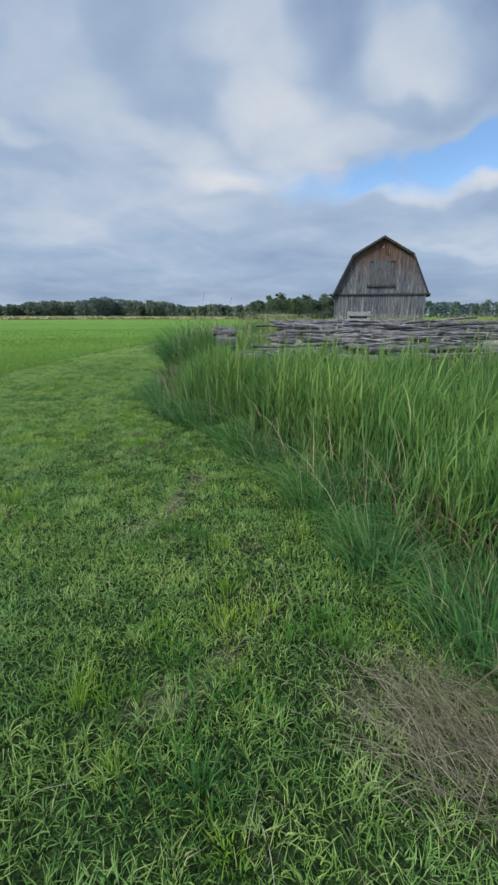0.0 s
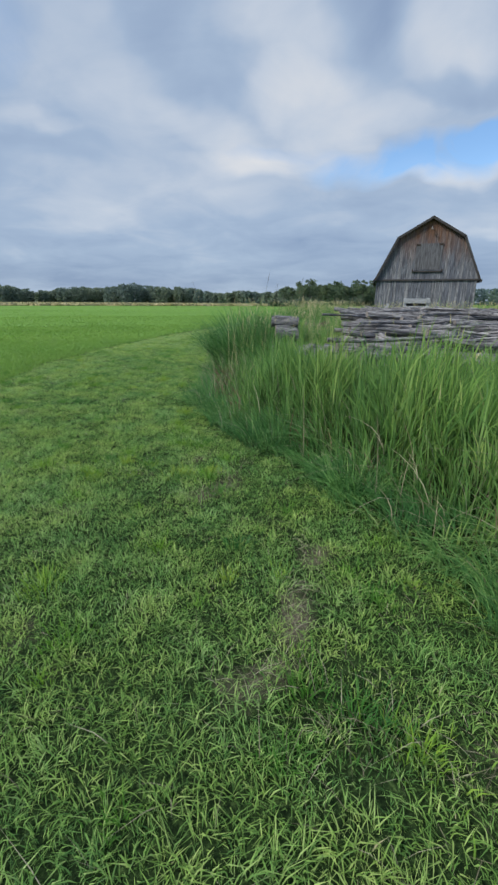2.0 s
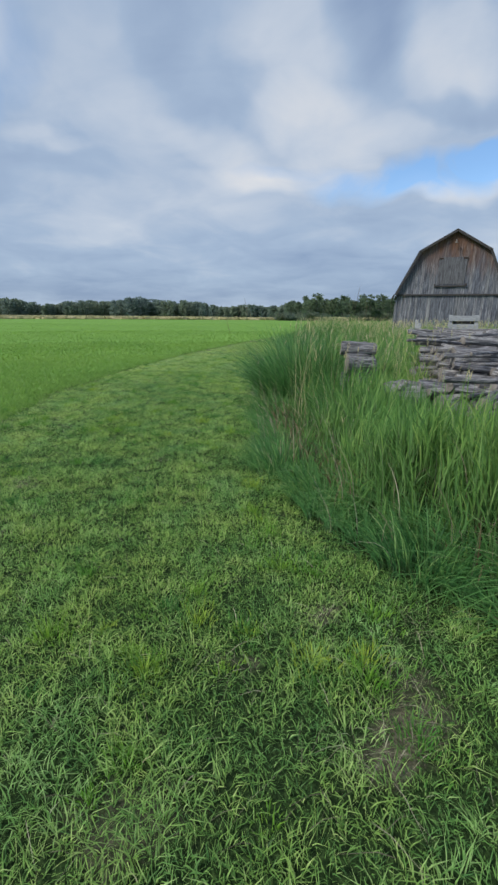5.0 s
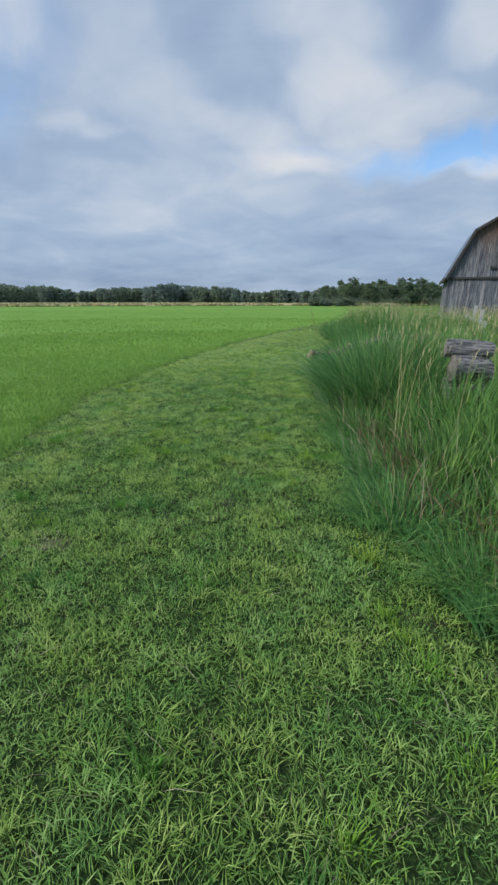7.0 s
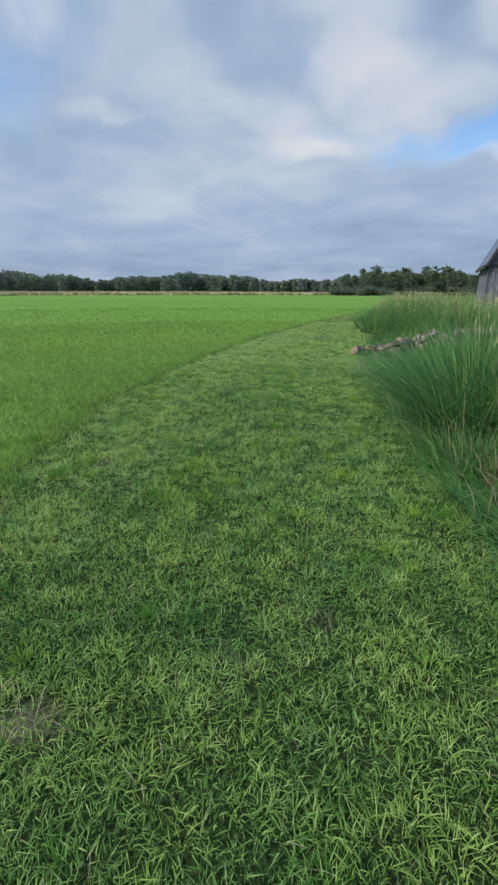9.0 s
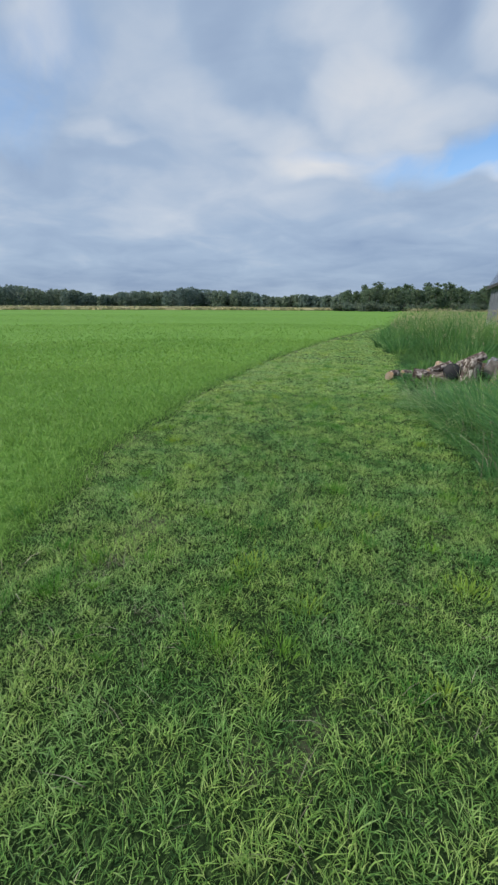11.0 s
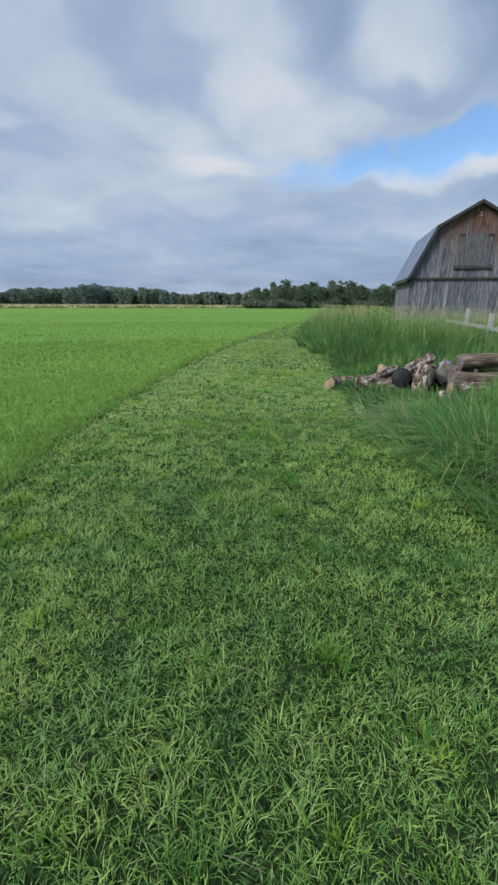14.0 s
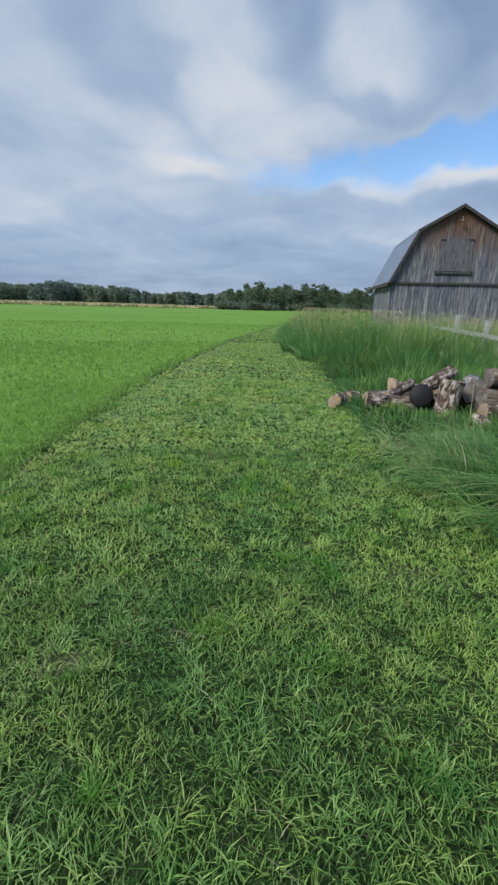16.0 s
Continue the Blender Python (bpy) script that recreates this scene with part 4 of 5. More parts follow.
# dry grass along the field's far side
n_ = 40000
a_ = rng.uniform(radians(-62), radians(1), n_)
d_ = 1 / rng.uniform(1 / np.interp(a_, [radians(-62), radians(-22), radians(-8), radians(1)], [265, 245, 195, 160]), 1 / np.interp(a_, [radians(-62), radians(-8), radians(1)], [135, 140, 148]))
blades("dry_grass_strip", d_ * np.sin(a_), d_ * np.cos(a_), rng.uniform(0.3, 0.9, n_), np.full(n_, 2.2), rng.uniform(0.1, 0.5, n_), 1, SEED, "tan dry grass along the field's far edge", tint=np.clip(0.55 + 0.3 * wave(a_ * 60, d_ * 0.05, 1.0, 3.0) + rng.normal(0, 0.08, n_), 0, 1))

# ---- grass ----
BANDS = ((0, 2.2, 6900, 0.005), (2.2, 4.5, 4300, 0.0078), (4.5, 9, 2100, 0.013), (9, 18, 540, 0.028), (18, 36, 80, 0.05), (36, 75, 7, 0.08))
BOX = {2.2: (-7, 3, 0, 14), 4.5: (-9, 5, 0, 17), 9: (-14, 8, 0, 20.5), 18: (-24, 12, 2, 29), 36: (-45, 26, 4, 47), 75: (-85, 60, 8, 86)}


def bare(x, y):
    """How thin the turf is, 0 to 1, in worn patches."""
    near_verge = np.exp(-((from_edge(x, y) + 0.5) / 0.7) ** 2) * np.clip((7.5 - y) / 4.0, 0.2, 1)
    return np.clip((0.4 * wave(x, y, 2.9, 8.0) + 0.5 * wave(x, y, 7.3, 9.0)) * np.clip((8.5 - y) / 4, 0.25, 1) + 0.68 * near_verge - 0.5, 0, 0.6) * (1 - worn(x, y)) + 0.85 * worn(x, y)


def tufted(x, y, cell):
    """Draws places together into tufts; gives each tuft's vigour and the way out from its middle."""
    qx, qy = x + 0.6 * cell * wave(x, y, 0.9 / cell, 31.0), y + 0.6 * cell * wave(x, y, 0.8 / cell, 37.0)
    ix, iy = np.floor(qx / cell), np.floor(qy / cell)
    s1 = np.sin(ix * 12.9898 + iy * 78.233) * 43758.5453
    s2 = np.sin(ix * 39.346 + iy * 11.135) * 24634.6345
    s1, s2 = s1 - np.floor(s1), s2 - np.floor(s2)
    ox, oy = qx - (ix + 0.3 + 0.4 * s1) * cell, qy - (iy + 0.3 + 0.4 * s2) * cell
    pull = 0.4 * rng.random(len(x))
    return x - ox * pull, y - oy * pull, (s1 + s2) % 1.0, ox, oy


lawn, field, lawn_far, field_far = [], [], [], []
for near, far, dens, wd in BANDS:
    x, y = scatter(dens, *BOX[far], near, far)
    fe, fm = from_edge(x, y), from_mown(x, y)
    n = len(x)
    grow = 1 + 0.16 * wave(x, y, 4.4, 3.0) + 0.2 * wave(x, y, 13.0, 7.0)
    mown = (fe < 0.12) & (fm <= 0)
    keep = mown & (rng.random(n) > bare(x, y) * (0.9 if far < 5 else 0.3))
    h = rng.uniform(0.04, 0.085, n) * grow
    px, py, own, ox, oy = tufted(x, y, 0.12)
    if far < 10:
        h = h * (0.72 + 0.55 * own)
    if far > 10:
        px, py = x, y
    row = (px[keep], py[keep], h[keep], rng.uniform(0.7, 1.3, n)[keep] * wd, own[keep], np.arctan2(oy, ox)[keep])
    (lawn if far <= 5 else lawn_far).append(row)
    keep = (fm > 0) & (rng.random(n) < (0.26 if 5 < far < 20 else 0.45 if far > 20 else 0.2))
    h = rng.uniform(0.09, 0.16, n) * np.clip(0.85 + fm * 0.8, 0.85, 1.0) * grow * (1.0 if far < 20 else 0.6)
    row = (x[keep], y[keep], h[keep], rng.uniform(0.7, 1.3, n)[keep] * wd * (1.35 if far > 5 else 1.9))
    (field if far <= 5 else field_far).append(row)

def mown_tint(x, y):
    """The mower's passes show as paler and deeper lanes along the strip; close to the verge the turf is duller."""
    u = -from_edge(x, y)
    lane = np.sin(u * 2.6 + 0.5 * wave(x, y, 0.5, 3.0))
    dull = np.interp(u, [0.0, 0.8, 1.6, 2.5, 3.5], [0.1, 0.06, 0.0, -0.04, -0.06])
    return np.clip(0.52 + 0.06 * lane - dull + 0.05 * wave(x, y, 1.3, 21.0) + 0.05 * wave(x, y, 5.0, 22.0) + rng.normal(0, 0.2, len(x)), 0, 0.93) + 0.06 * (rng.random(len(x)) < 0.015)


x, y, h, w, own, out = gathered(lawn)
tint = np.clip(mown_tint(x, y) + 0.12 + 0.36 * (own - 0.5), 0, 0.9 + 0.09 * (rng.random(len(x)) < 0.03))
out = out + rng.normal(0, 1.7, len(x))
long = rng.random(len(x)) < 0.25
short = ~long
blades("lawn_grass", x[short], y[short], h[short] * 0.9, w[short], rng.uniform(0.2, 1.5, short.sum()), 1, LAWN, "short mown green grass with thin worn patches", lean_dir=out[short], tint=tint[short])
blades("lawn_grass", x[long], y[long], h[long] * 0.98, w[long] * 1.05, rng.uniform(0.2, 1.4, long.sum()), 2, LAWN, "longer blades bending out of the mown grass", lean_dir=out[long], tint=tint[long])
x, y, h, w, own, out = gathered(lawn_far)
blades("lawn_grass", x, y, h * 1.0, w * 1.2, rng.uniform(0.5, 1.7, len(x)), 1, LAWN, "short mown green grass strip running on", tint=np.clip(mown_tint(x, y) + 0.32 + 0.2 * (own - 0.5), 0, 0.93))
x, y, h, w = gathered(field)
blades("field_grass", x, y, h, w, rng.uniform(0.3, 1.3, len(x)), 2, FIELD, "ankle-high bright green field grass")
x, y, h, w = gathered(field_far)
blades("field_grass", x, y, h, w, rng.uniform(0.3, 1.5, len(x)), 1, FIELD, "bright green field grass further off", tint=np.clip(0.5 + 0.2 * wave(x, y, 0.6, 44.0) + rng.normal(0, 0.16, len(x)), 0, 1))

# a dry seam where the mown strip meets the field
x, y = scatter(420, -8, 3, 4, 40, 0, 30)
fm = from_mown(x, y)
keep = (fm > -0.2) & (fm < 0.06) & (rng.random(len(x)) < 0.22 + 0.25 * wave(x, y, 1.7, 23.0))
x, y = x[keep], y[keep]
blades("dry_seam", x, y, rng.uniform(0.05, 0.13, len(x)), 0.006 + 0.0015 * away(x, y), rng.uniform(0.8, 2.2, len(x)), 2, STRAW, "dry yellowed grass where the mower turned its cut")

# tufts that the mower left, and dry clippings
CLUMPS = np.array([(0.46, 1.81, 0.8), (0.87, 1.6, 0.9), (-0.25, 1.32, 1.3), (0.37, 1.33, 1.1), (0.27, 1.0, 1.7), (0.21, 2.45, 0.9), (0.0, 2.55, 1.2), (-0.9, 4.68, 1.2), (-1.48, 4.93, 0.8), (-1.3, 5.5, 1.0), (-0.8, 5.1, 1.1), (-1.15, 4.75, 0.8)]).T
x, y = scatter(5.5, -8, 3, 0.3, 22, 0, 9)
keep = (from_edge(x, y) < -0.05) & (from_mown(x, y) <= 0.3)
x, y = x[keep], y[keep]
x, y = np.concatenate([x, CLUMPS[0]]), np.concatenate([y, CLUMPS[1]])
size = np.concatenate([rng.uniform(0.4, 1.0, len(x) - len(CLUMPS[0])) ** 2, CLUMPS[2]])
cnt = (20 + 95 * size).astype(int)
tx, ty, ts = np.repeat(x, cnt), np.repeat(y, cnt), np.repeat(size, cnt)
tl = np.repeat(rng.uniform(0, 1, len(x)), cnt)
ra, an = np.abs(rng.normal(0, 0.06, len(tx))) * (0.5 + ts), rng.uniform(0, 2 * np.pi, len(tx))
blades("grass_tufts", tx + ra * np.cos(an), ty + ra * np.sin(an), rng.uniform(0.04, 0.10, len(tx)) * (0.65 + 0.65 * ts), rng.uniform(0.005, 0.009, len(tx)), rng.uniform(0.1, 0.8, len(tx)), 2, TUFT,
       "bright green grass tufts standing in the mown turf", lean_dir=an + rng.normal(0, 0.5, len(tx)), tint=np.clip(tl * 0.8 + rng.uniform(-0.05, 0.12, len(tx)), 0, 0.9))
x, y = scatter(1300, -7, 3, 0.2, 15, 0, 4.5)
keep = (from_edge(x, y) < 0.4) & (from_mown(x, y) <= 0) & (rng.random(len(x)) < 0.03 + 0.3 * bare(x, y) + 0.7 * worn(x, y) ** 1.5)
x, y = x[keep], y[keep]
blades("dry_clippings", x, y, rng.uniform(0.03, 0.10, len(x)), rng.uniform(0.002, 0.0042, len(x)), rng.uniform(1.8, 3.0, len(x)), 2, STRAW, "dry tan grass clippings on bare turf", z=lie(x, y) + rng.uniform(0.005, 0.03, len(x)))

# cut straw raked together beside the verge
n_ = 1000
a_, r_ = rng.uniform(0, 2 * np.pi, n_), np.sqrt(rng.random(n_))
x, y = 1.25 + 0.34 * r_ * np.cos(a_) + 0.07 * rng.normal(size=n_), 1.14 + 0.26 * r_ * np.sin(a_) + 0.07 * rng.normal(size=n_)
blades("straw_pile", x, y, rng.uniform(0.07, 0.2, n_), rng.uniform(0.0025, 0.0045, n_), rng.uniform(1.7, 2.6, n_), 2, STRAW, "raked grey-brown straw lying beside the uncut grass", lean_dir=2.2 + rng.normal(0, 0.6, n_), z=lie(x, y) + 0.005 + 0.04 * (1 - r_) * rng.random(n_), tint=rng.beta(1.3, 1.3, n_))


def tall_height(x, y):
    """Height of the rough grass."""
    s = from_edge(x, y)
    h = np.interp(s, [0, 0.3, 0.5, 0.85, 3.0], [0.18, 0.3, 0.5, 1.1, 1.2])
    h = h * (1 + 0.2 * wave(x, y, 2.0, 11.0) + 0.14 * wave(x, y, 5.2, 12.0))
    heap = np.exp(-(((x + 0.3) / 1.7) ** 4 + ((y - 16.7) / 1.0) ** 4))
    h = h * (1 - 0.86 * heap)
    fore = np.exp(-(((y - 15.1) / 1.0) ** 4)) * np.exp(-(np.maximum(x + 0.3, 0) / 1.2) ** 2)
    h = h * (1 - 0.62 * fore)
    back = np.clip((y - 17.6) / 0.6, 0, 1)
    mound = np.clip((y - 20.6 + 0.5 * wave(x, y, 0.9, 25.0)) / 2.2, 0, 1)
    slope = np.interp(s, [0, 0.5, 1.2, 2.5], [0.3, 0.75, 1.2, 1.4]) * np.interp(x, [2.5, 4.0], [1.0, 0.75])
    low = np.interp(s, [0, 0.5, 1.5], [0.2, 0.3, 0.4])
    h = h * (1 - back) + back * (low * (1 - mound) + mound * slope) * (1 + 0.16 * wave(x, y, 1.4, 25.0))
    hump = np.exp(-(((x + 0.8) / 0.9) ** 2 + ((y - 10.6) / 0.9) ** 2))
    h = h * (1 + 0.22 * hump)
    hollow = np.exp(-(((y - 8.3) / 1.2) ** 4)) * np.clip((-0.2 - x) / 0.5, 0, 1)
    h = h * (1 - 0.42 * hollow)
    beyond = np.clip((y - 11.3) / 0.6, 0, 1) * np.clip((15.5 - y) / 1.0, 0, 1) * np.clip((0.3 - x) / 1.0, 0, 1)
    h = h * (1 - 0.1 * beyond)
    # lower in front of the logs
    dip = np.clip((y - 6.3) / 0.5, 0, 1) * np.clip((13 - y) / 3, 0, 1) * np.clip((x + 0.4) / 0.5, 0, 1)
    rise = np.exp(-((y - 5.2) / 1.1) ** 4) * np.clip((x + 0.7) / 0.5, 0, 1)
    return h * (1 - 0.3 * dip) * (1 + 0.04 * rise) * np.interp(y, [0, 5, 7], [0.9, 0.9, 1.0])


def in_pile(x, y):
    return (x > 0.35 + 0.22 * (y - 7.6)) & (y > 7.55) & (y < 12.7) & (x < 8.5)


tall, tall_far, droop = [], [], []
for near, far, dens, wd in ((0, 2.6, 1500, 0.0125), (2.6, 5, 1200, 0.0145), (5, 9, 450, 0.018), (9, 18, 190, 0.019), (18, 40, 62, 0.03), (40, 80, 4, 0.12)):
    bx = BOX[2.2 if far < 3 else 4.5 if far < 6 else 9 if far < 10 else 18 if far < 20 else 36 if far < 50 else 75]
    x, y = scatter(dens, -3 if far < 50 else -2, bx[1] + 1, bx[2], bx[3], near, far)
    fe = from_edge(x, y)
    inside = (fe > 0) & ~in_pile(x, y)
    inside &= ~((np.abs(x - 11.9) < 6.2) & (y > 37.0) & (y < 49))
    x, y, fe = x[inside], y[inside], fe[inside]
    n = len(x)
    # blades stand in clumps
    cx, cy = np.floor(x / 0.16) * 0.16 + 0.08, np.floor(y / 0.16) * 0.16 + 0.08
    pull = rng.uniform(0.0, 0.85, n)
    if far < 10:
        x, y = x + (cx - x) * pull, y + (cy - y) * pull
    h = tall_height(x, y) * rng.uniform(0.72, 1.03, n)
    w = rng.uniform(0.65, 1.35, n) * wd
    # every clump has its own vigour, lean and tint
    seedy = np.sin(np.floor(x / 0.34 + 0.3 * wave(x, y, 2.0)) * 12.9898 + np.floor(y / 0.34) * 78.233) * 43758.5453
    own = seedy - np.floor(seedy)
    h = h * (0.8 + 0.3 * own)
    row = (x, y, h, w, fe, own)
    if far < 10:
        low = ((fe < 0.7) & (rng.random(n) < np.interp(fe, [0, 0.35, 0.7], [0.95, 0.8, 0.1]))) | ((y > 12.4) & (y < 15.9) & (rng.random(n) < 0.75))
        droop.append(tuple(v_[low] for v_ in row))
        tall.append(tuple(v_[~low] for v_ in row))
    else:
        tall_far.append(row)
x, y, h, w, fe, own = gathered(tall)
n = len(x)
length = np.minimum(rng.uniform(0.3, 0.62, n) * (0.45 + 0.6 * h), 0.92 * h)
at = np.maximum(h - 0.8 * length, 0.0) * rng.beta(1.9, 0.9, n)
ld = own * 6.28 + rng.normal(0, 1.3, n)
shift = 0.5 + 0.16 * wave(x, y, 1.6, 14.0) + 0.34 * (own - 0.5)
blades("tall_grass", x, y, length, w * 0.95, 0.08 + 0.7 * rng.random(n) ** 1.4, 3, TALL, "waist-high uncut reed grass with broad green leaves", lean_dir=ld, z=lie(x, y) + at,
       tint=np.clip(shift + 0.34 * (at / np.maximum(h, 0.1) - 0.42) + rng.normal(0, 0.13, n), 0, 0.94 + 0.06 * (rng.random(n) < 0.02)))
stem = (rng.random(n) < 0.16) & (fe > 0.4)
blades("grass_stems", x[stem], y[stem], h[stem] * 0.97, np.maximum(w[stem] * 0.35, 0.004), rng.uniform(0.0, 0.18, stem.sum()), 2, TALL, "upright green stems of uncut reed grass", tint=rng.uniform(0.3, 0.9, stem.sum()))
x, y, h, w, fe, own = gathered(droop)
ld = np.pi + rng.normal(0, 0.6, len(x)) - 0.3 + 2.4 * (own - 0.5)
fore = np.exp(-((y - 14.0) / 1.5) ** 4)
keep = rng.random(len(x)) > 0.45 * fore
x, y, h, w, fe, own, ld, fore = x[keep], y[keep], h[keep], w[keep], fe[keep], own[keep], ld[keep], fore[keep]
ld = ld * (1 - fore) + fore * (np.pi - 0.25 + rng.normal(0, 0.6, len(x)) + 3.0 * (own - 0.5))
tint = np.clip(0.52 + 0.5 * (own - 0.5) + 0.2 * wave(x, y, 1.7, 41.0) + 0.26 * fore + rng.normal(0, 0.14 + 0.08 * fore, len(x)), 0, 0.95 + 0.05 * (rng.random(len(x)) < 0.03))
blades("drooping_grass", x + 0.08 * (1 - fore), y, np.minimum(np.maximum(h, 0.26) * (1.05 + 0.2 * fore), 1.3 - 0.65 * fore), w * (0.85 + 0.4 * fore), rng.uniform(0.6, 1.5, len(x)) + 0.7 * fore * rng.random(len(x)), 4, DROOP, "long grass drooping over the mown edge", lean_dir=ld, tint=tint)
x, y, h, w, fe, own = gathered(tall_far)
cell = np.sin(np.floor(x / 0.6 + 0.5 * wave(x, y, 1.1, 2.0)) * 39.3 + np.floor(y / 0.8 + 0.5 * wave(x, y, 0.9, 5.0)) * 17.7) * 2713.31
cell -= np.floor(cell)
blades("tall_grass", x, y, h * (0.85 + 0.8 * cell), w * 0.8, rng.gamma(2.2, 0.4, len(x)) + 0.15, 2, TALL, "uncut green grass further off", lean_dir=cell * 43.0 + rng.normal(0, 0.9, len(x)),
       tint=np.clip(0.42 + 0.2 * wave(x, y, 0.9, 14.0) + 0.4 * (cell - 0.5) + rng.normal(0, 0.09, len(x)), 0, 1))

# withered leaves low among the tall grass
x, y = scatter(400, -3, 6, 0.4, 20, 0, 6.5)
fe = from_edge(x, y)
keep = (fe > 0.3) & (fe < 1.5) & ~in_pile(x, y) & ~((y > 13.2) & (y < 18.5)) & (rng.random(len(x)) < np.clip(0.35 + 0.6 * wave(x, y, 1.9, 17.0) + np.exp(-((x + 0.85) / 0.5) ** 2 - ((y - 6.8) / 0.5) ** 2) + np.exp(-((x + 1.3) / 0.4) ** 2 - ((y - 8.0) / 0.4) ** 2), 0, 1))
x, y = x[keep], y[keep]
blades("withered_grass", x, y, rng.uniform(0.12, 0.32, len(x)), rng.uniform(0.006, 0.013, len(x)), rng.uniform(0.2, 1.1, len(x)), 3, RUST, "brown withered leaves low in the uncut grass", lean_dir=np.pi + rng.normal(0, 1.2, len(x)), z=lie(x, y) + rng.uniform(0, 0.22, len(x)))
x, y = scatter(44, -3, 4, 0.4, 18, 0, 5)
fe = from_edge(x, y)
keep = (fe > 0.02) & (fe < 0.9) & ~((y > 15.5) & (y < 18.5))
x, y = x[keep], y[keep]
blades("dry_stalks", x, y, rng.uniform(0.2, 0.75, len(x)), rng.uniform(0.004, 0.008, len(x)), np.minimum(rng.gamma(2.0, 0.45, len(x)), 1.5), 5, STRAW, "pale bent dry stalks along the uncut edge", lean_dir=np.pi + rng.normal(0, 1.0, len(x)), z=lie(x, y) + rng.uniform(0.02, 0.9, len(x)) * np.minimum(0.9 * tall_height(x, y), 0.5), tint=rng.uniform(0.3, 0.95, len(x)))


def tussock(cx, cy, height, radius, count, width):
    """A big dark clump whose blades lean out from its middle."""
    a_, r_ = rng.uniform(0, 2 * np.pi, count), radius * np.sqrt(rng.random(count))
    out_ = r_ / radius
    return (cx + r_ * np.cos(a_), cy + r_ * np.sin(a_), height * rng.uniform(0.6, 1.1, count) * (1 - 0.22 * out_), np.full(count, width) * rng.uniform(0.7, 1.3, count), 0.1 + 0.8 * out_ * rng.uniform(0.4, 1.3, count), a_ + rng.normal(0, 0.6, count))


x, y, h, w, ln, ld = gathered([tussock(-1.3, 7.3, 0.5, 0.35, 500, 0.009), tussock(-0.9, 6.6, 0.5, 0.35, 500, 0.009), tussock(-0.35, 5.6, 0.5, 0.35, 450, 0.009), tussock(0.3, 4.5, 0.45, 0.3, 400, 0.008),
                               tussock(0.95, 3.1, 0.45, 0.3, 400, 0.008), tussock(1.2, 2.3, 0.45, 0.3, 400, 0.008), tussock(1.5, 1.6, 0.5, 0.3, 400, 0.008), tussock(-1.1, 10.5, 1.75, 0.6, 2300, 0.012), tussock(-0.6, 10.2, 1.6, 0.55, 1300, 0.012), tussock(-0.4, 11.2, 1.5, 0.55, 900, 0.012), tussock(-0.2, 13.6, 1.3, 0.5, 800, 0.012), tussock(-0.4, 8.9, 1.15, 0.5, 800, 0.011), tussock(0.2, 8.0, 1.0, 0.45, 600, 0.011), tussock(-1.35, 9.5, 0.6, 0.4, 500, 0.009), tussock(-1.35, 12.7, 1.0, 0.5, 900, 0.011), tussock(-1.45, 13.9, 0.6, 0.5, 600, 0.009), tussock(-0.6, 13.4, 0.85, 0.6, 700, 0.011),
                               tussock(-1.0, 22.9, 0.85, 0.7, 500, 0.022), tussock(-0.1, 22.2, 0.8, 0.7, 450, 0.022), tussock(1.1, 21.9, 0.75, 0.8, 450, 0.022), tussock(2.3, 21.6, 0.75, 0.8, 400, 0.022), tussock(0.5, 23.4, 1.1, 0.9, 450, 0.022), tussock(-0.9, 25.3, 1.05, 0.9, 600, 0.022), tussock(0.9, 21.2, 0.9, 0.8, 400, 0.02)])
blades("grass_tussocks", x, y, h, w, ln, 4, DROOP, "large dark blue-green grass tussocks", lean_dir=ld, tint=np.clip(0.1 + 0.9 * rng.beta(1.0, 1.9, len(x)), 0, 0.985))

# a few tall seed stalks that stand against the sky
sx = np.array([-1.62, -0.8, -0.36, -0.55, -1.7, -0.2])
sy = np.array([9.0, 8.0, 8.05, 8.15, 8.1, 9.2])
sh_ = np.array([2.0, 2.06, 2.05, 1.9, 1.78, 1.8])
sl, sd = np.array([0.12, 0.1, 0.12, 0.08, 0.14, 0.1]), np.array([2.4, 0.6, 0.5, 0.9, 2.6, 0.4])
blades("tall_stalks", sx, sy, sh_, np.full(6, 0.0022), sl * 1.6, 5, RUST, "tall thin dry grass stalks above the rest", lean_dir=sd)
k6 = np.repeat(np.arange(6), 14)
f6 = rng.uniform(0.88, 0.99, len(k6))
blades("tall_stalk_heads", (sx + 1.6 * sl * sh_ * np.cos(sd))[k6] - (1 - f6) * 4.4 * sl[k6] * np.cos(sd[k6]), (sy + 1.6 * sl * sh_ * np.sin(sd))[k6] - (1 - f6) * 4.4 * sl[k6] * np.sin(sd[k6]), rng.uniform(0.05, 0.1, len(k6)), np.full(len(k6), 0.0045), np.full(len(k6), 0.35), 2, RUST, "narrow dark seed heads on tall stalks", lean_dir=sd[k6], z=sh_[k6] * (f6 - 0.42 * 1.6 * sl[k6] - 0.05))

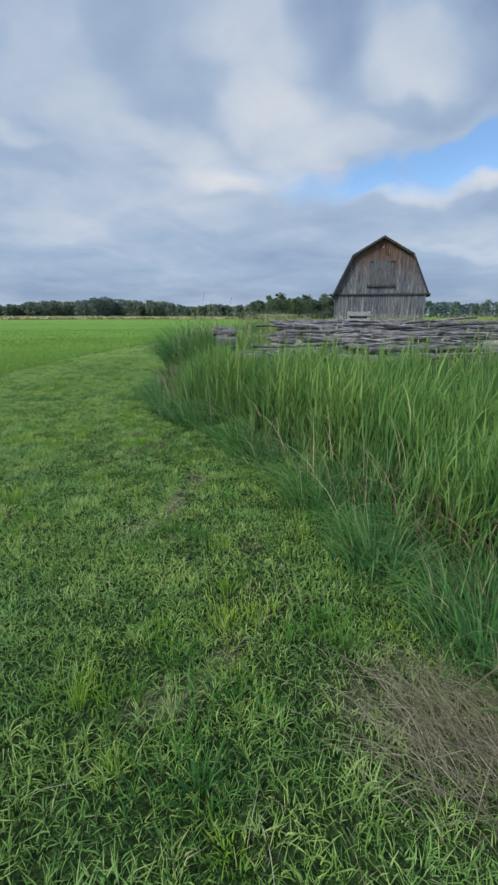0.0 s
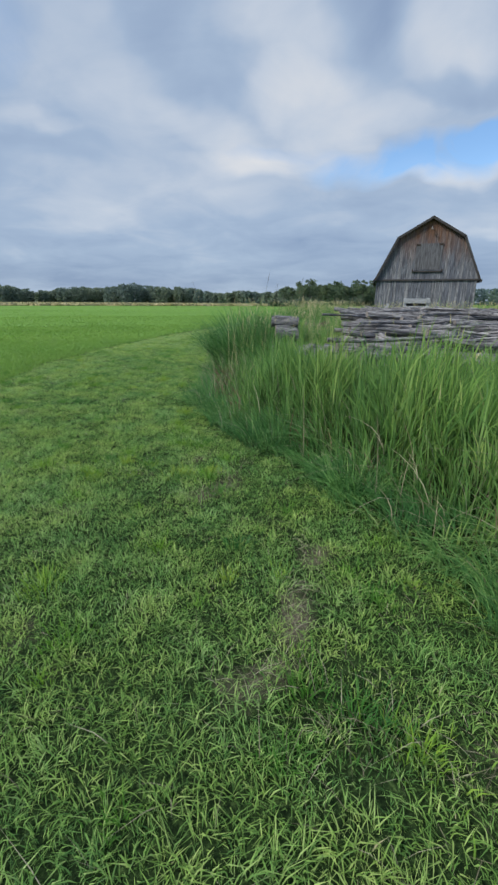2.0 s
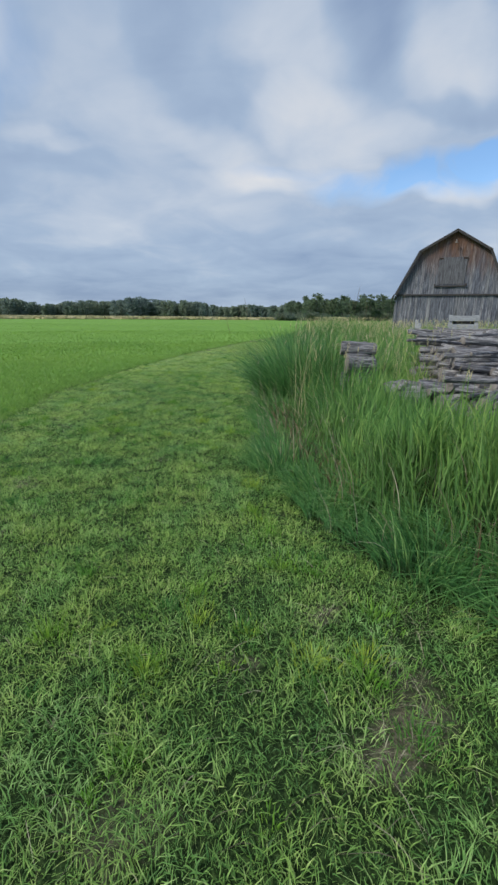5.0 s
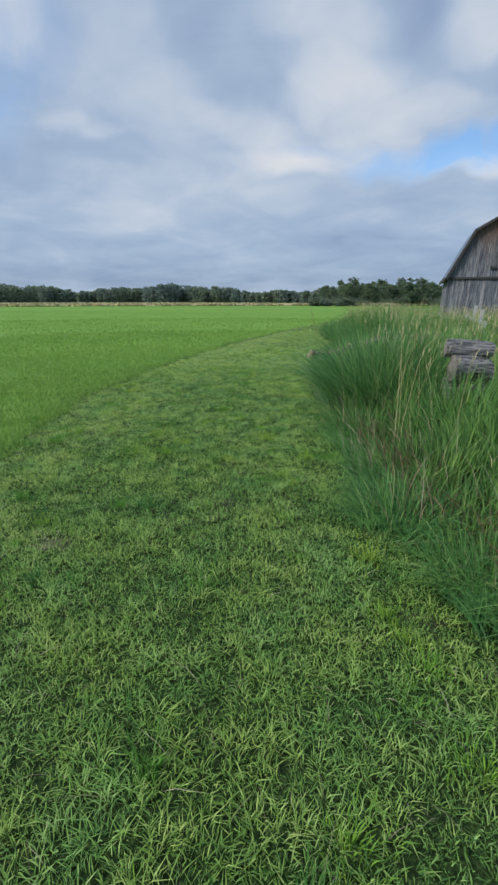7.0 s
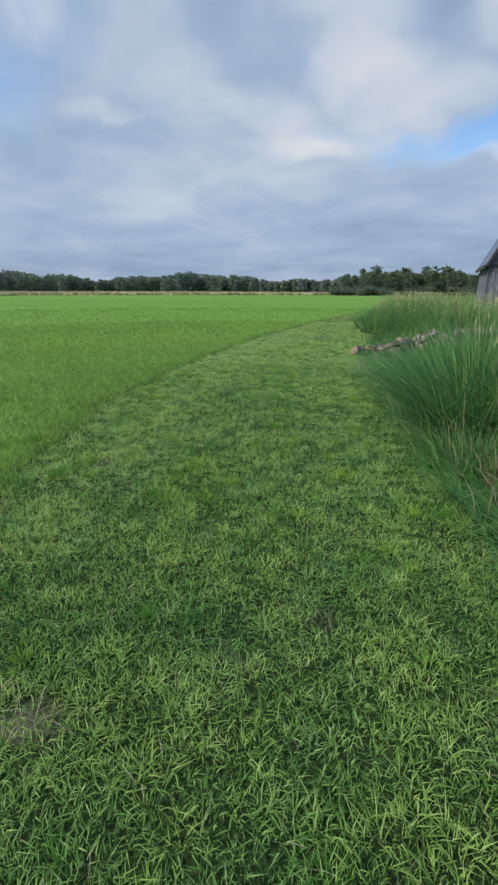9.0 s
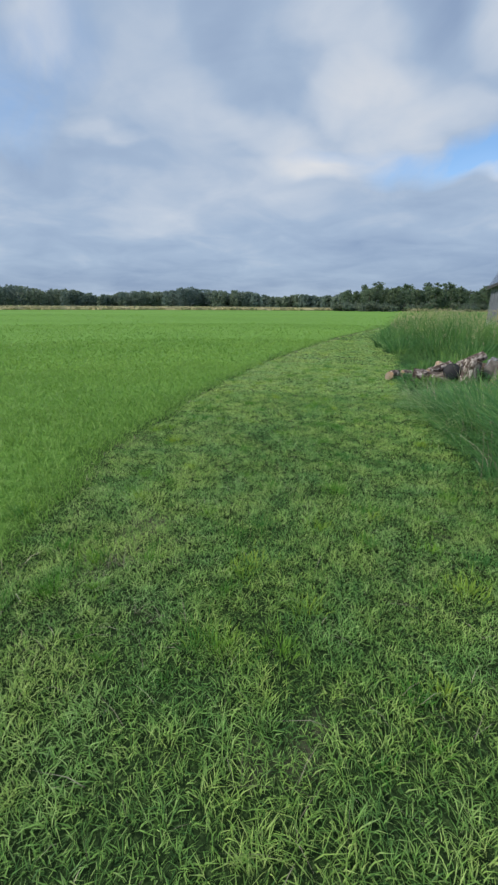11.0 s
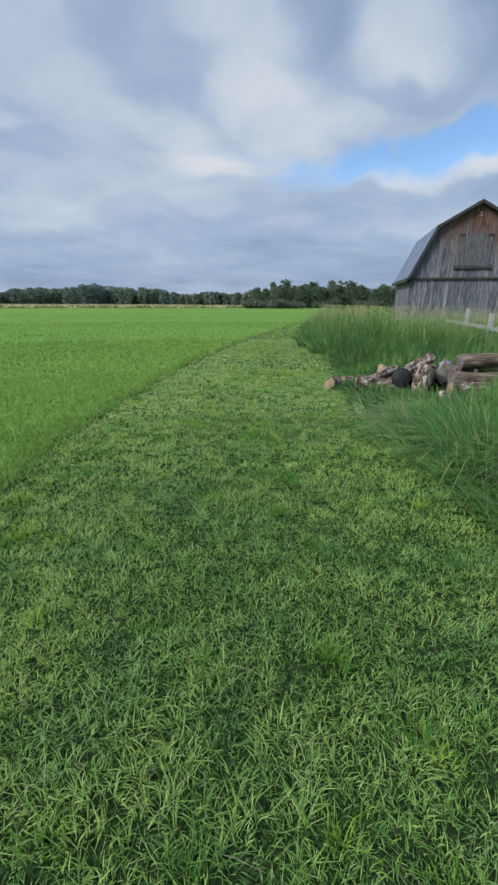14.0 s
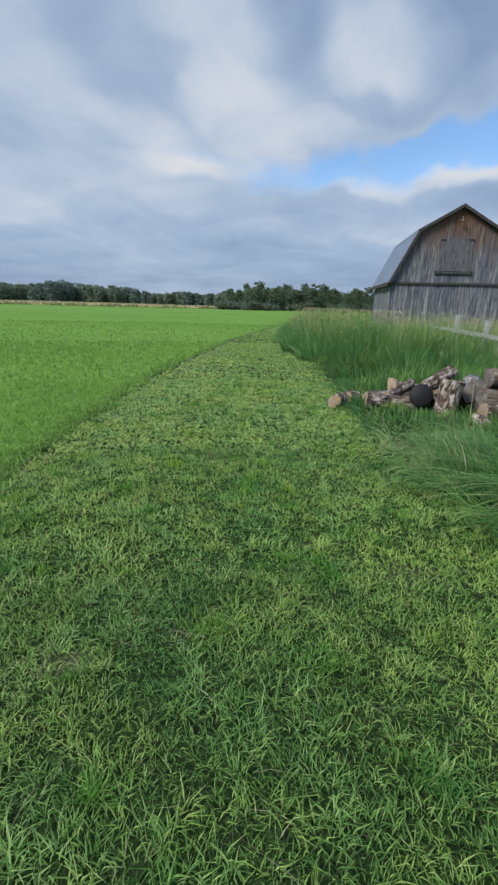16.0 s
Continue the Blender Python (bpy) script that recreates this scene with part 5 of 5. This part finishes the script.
# flowering stalks
rows = []
for near, far, dens, wd in ((0, 5, 5, 0.0035), (5, 9, 9, 0.005), (9, 18, 16, 0.006), (18, 40, 12, 0.009)):
    bx = BOX[4.5 if far < 6 else 9 if far < 10 else 18 if far < 20 else 36]
    x, y = scatter(dens, -3, bx[1] + 1, bx[2], bx[3], near, far)
    keep = (from_edge(x, y) > 0.45) & ~in_pile(x, y) & ~((y > 13.4) & (y < 18.0) & (x < 1.6)) & ~((np.abs(x - 11.9) < 6.2) & (y > 37.0) & (y < 49))
    x, y = x[keep], y[keep]
    hh = tall_height(x, y)
    keep = rng.random(len(x)) < np.clip((hh - 0.45) * 1.6, 0, 1)
    x, y, hh = x[keep], y[keep], hh[keep]
    rows.append((x, y, np.minimum(hh * rng.uniform(0.9, 1.4, len(x)), 1.62), np.full(len(x), wd)))
n_ = 190
rows.append((rng.uniform(-1.2, 0.7, n_), rng.uniform(8.3, 11.6, n_), rng.uniform(1.15, 1.7, n_), np.full(n_, 0.005)))
x, y, h, w = gathered(rows)
ld, ln = rng.uniform(0, 2 * np.pi, len(x)), rng.uniform(0.05, 0.3, len(x))
blades("seed_stalks", x, y, h, w, ln, 3, SEED, "thin tan flowering grass stalks", lean_dir=ld)
top_x, top_y = x + 0.86 * ln * h * 0.86 * np.cos(ld), y + 0.86 * ln * h * 0.86 * np.sin(ld)
top_z = h * 0.86
k3 = np.repeat(np.arange(len(x)), 2)
blades("seed_heads", top_x[k3], top_y[k3], rng.uniform(0.06, 0.15, len(k3)), w[k3] * 1.7, rng.uniform(0.1, 0.5, len(k3)), 2, SEED, "feathery tan grass seed heads", z=top_z[k3] + rng.uniform(-0.04, 0.02, len(k3)), tint=rng.uniform(0.4, 1, len(k3)))

# grass behind and beside the start
def around(density, x0, x1, y0, y1):
    n0 = int(density * (x1 - x0) * (y1 - y0))
    return rng.uniform(x0, x1, n0), rng.uniform(y0, y1, n0)


x, y = around(170, -14, 14, -10, 7)
seen = (np.abs(x + 1.5) < 6.5 + 0.95 * np.maximum(y - 1, 0)) & (y > 0.2)
x, y = x[~seen], y[~seen]
fe, fm = from_edge(x, y), from_mown(x, y)
mown, wild = (fe < 0.1) & (fm <= 0), fe >= 0.1
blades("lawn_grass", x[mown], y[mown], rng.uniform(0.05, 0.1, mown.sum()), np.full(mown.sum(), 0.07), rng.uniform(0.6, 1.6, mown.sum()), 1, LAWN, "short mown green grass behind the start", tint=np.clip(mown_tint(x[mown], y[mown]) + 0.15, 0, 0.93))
blades("tall_grass", x[wild], y[wild], tall_height(x[wild], y[wild]) * rng.uniform(0.6, 1.05, wild.sum()), np.full(wild.sum(), 0.025), rng.uniform(0.1, 0.6, wild.sum()), 2, TALL, "uncut green grass beside the start", tint=rng.uniform(0.1, 0.9, wild.sum()))
rest = ~(mown | wild)
blades("field_grass", x[rest], y[rest], rng.uniform(0.1, 0.2, rest.sum()), np.full(rest.sum(), 0.035), rng.uniform(0.2, 0.7, rest.sum()), 1, FIELD, "bright green field grass behind the start")
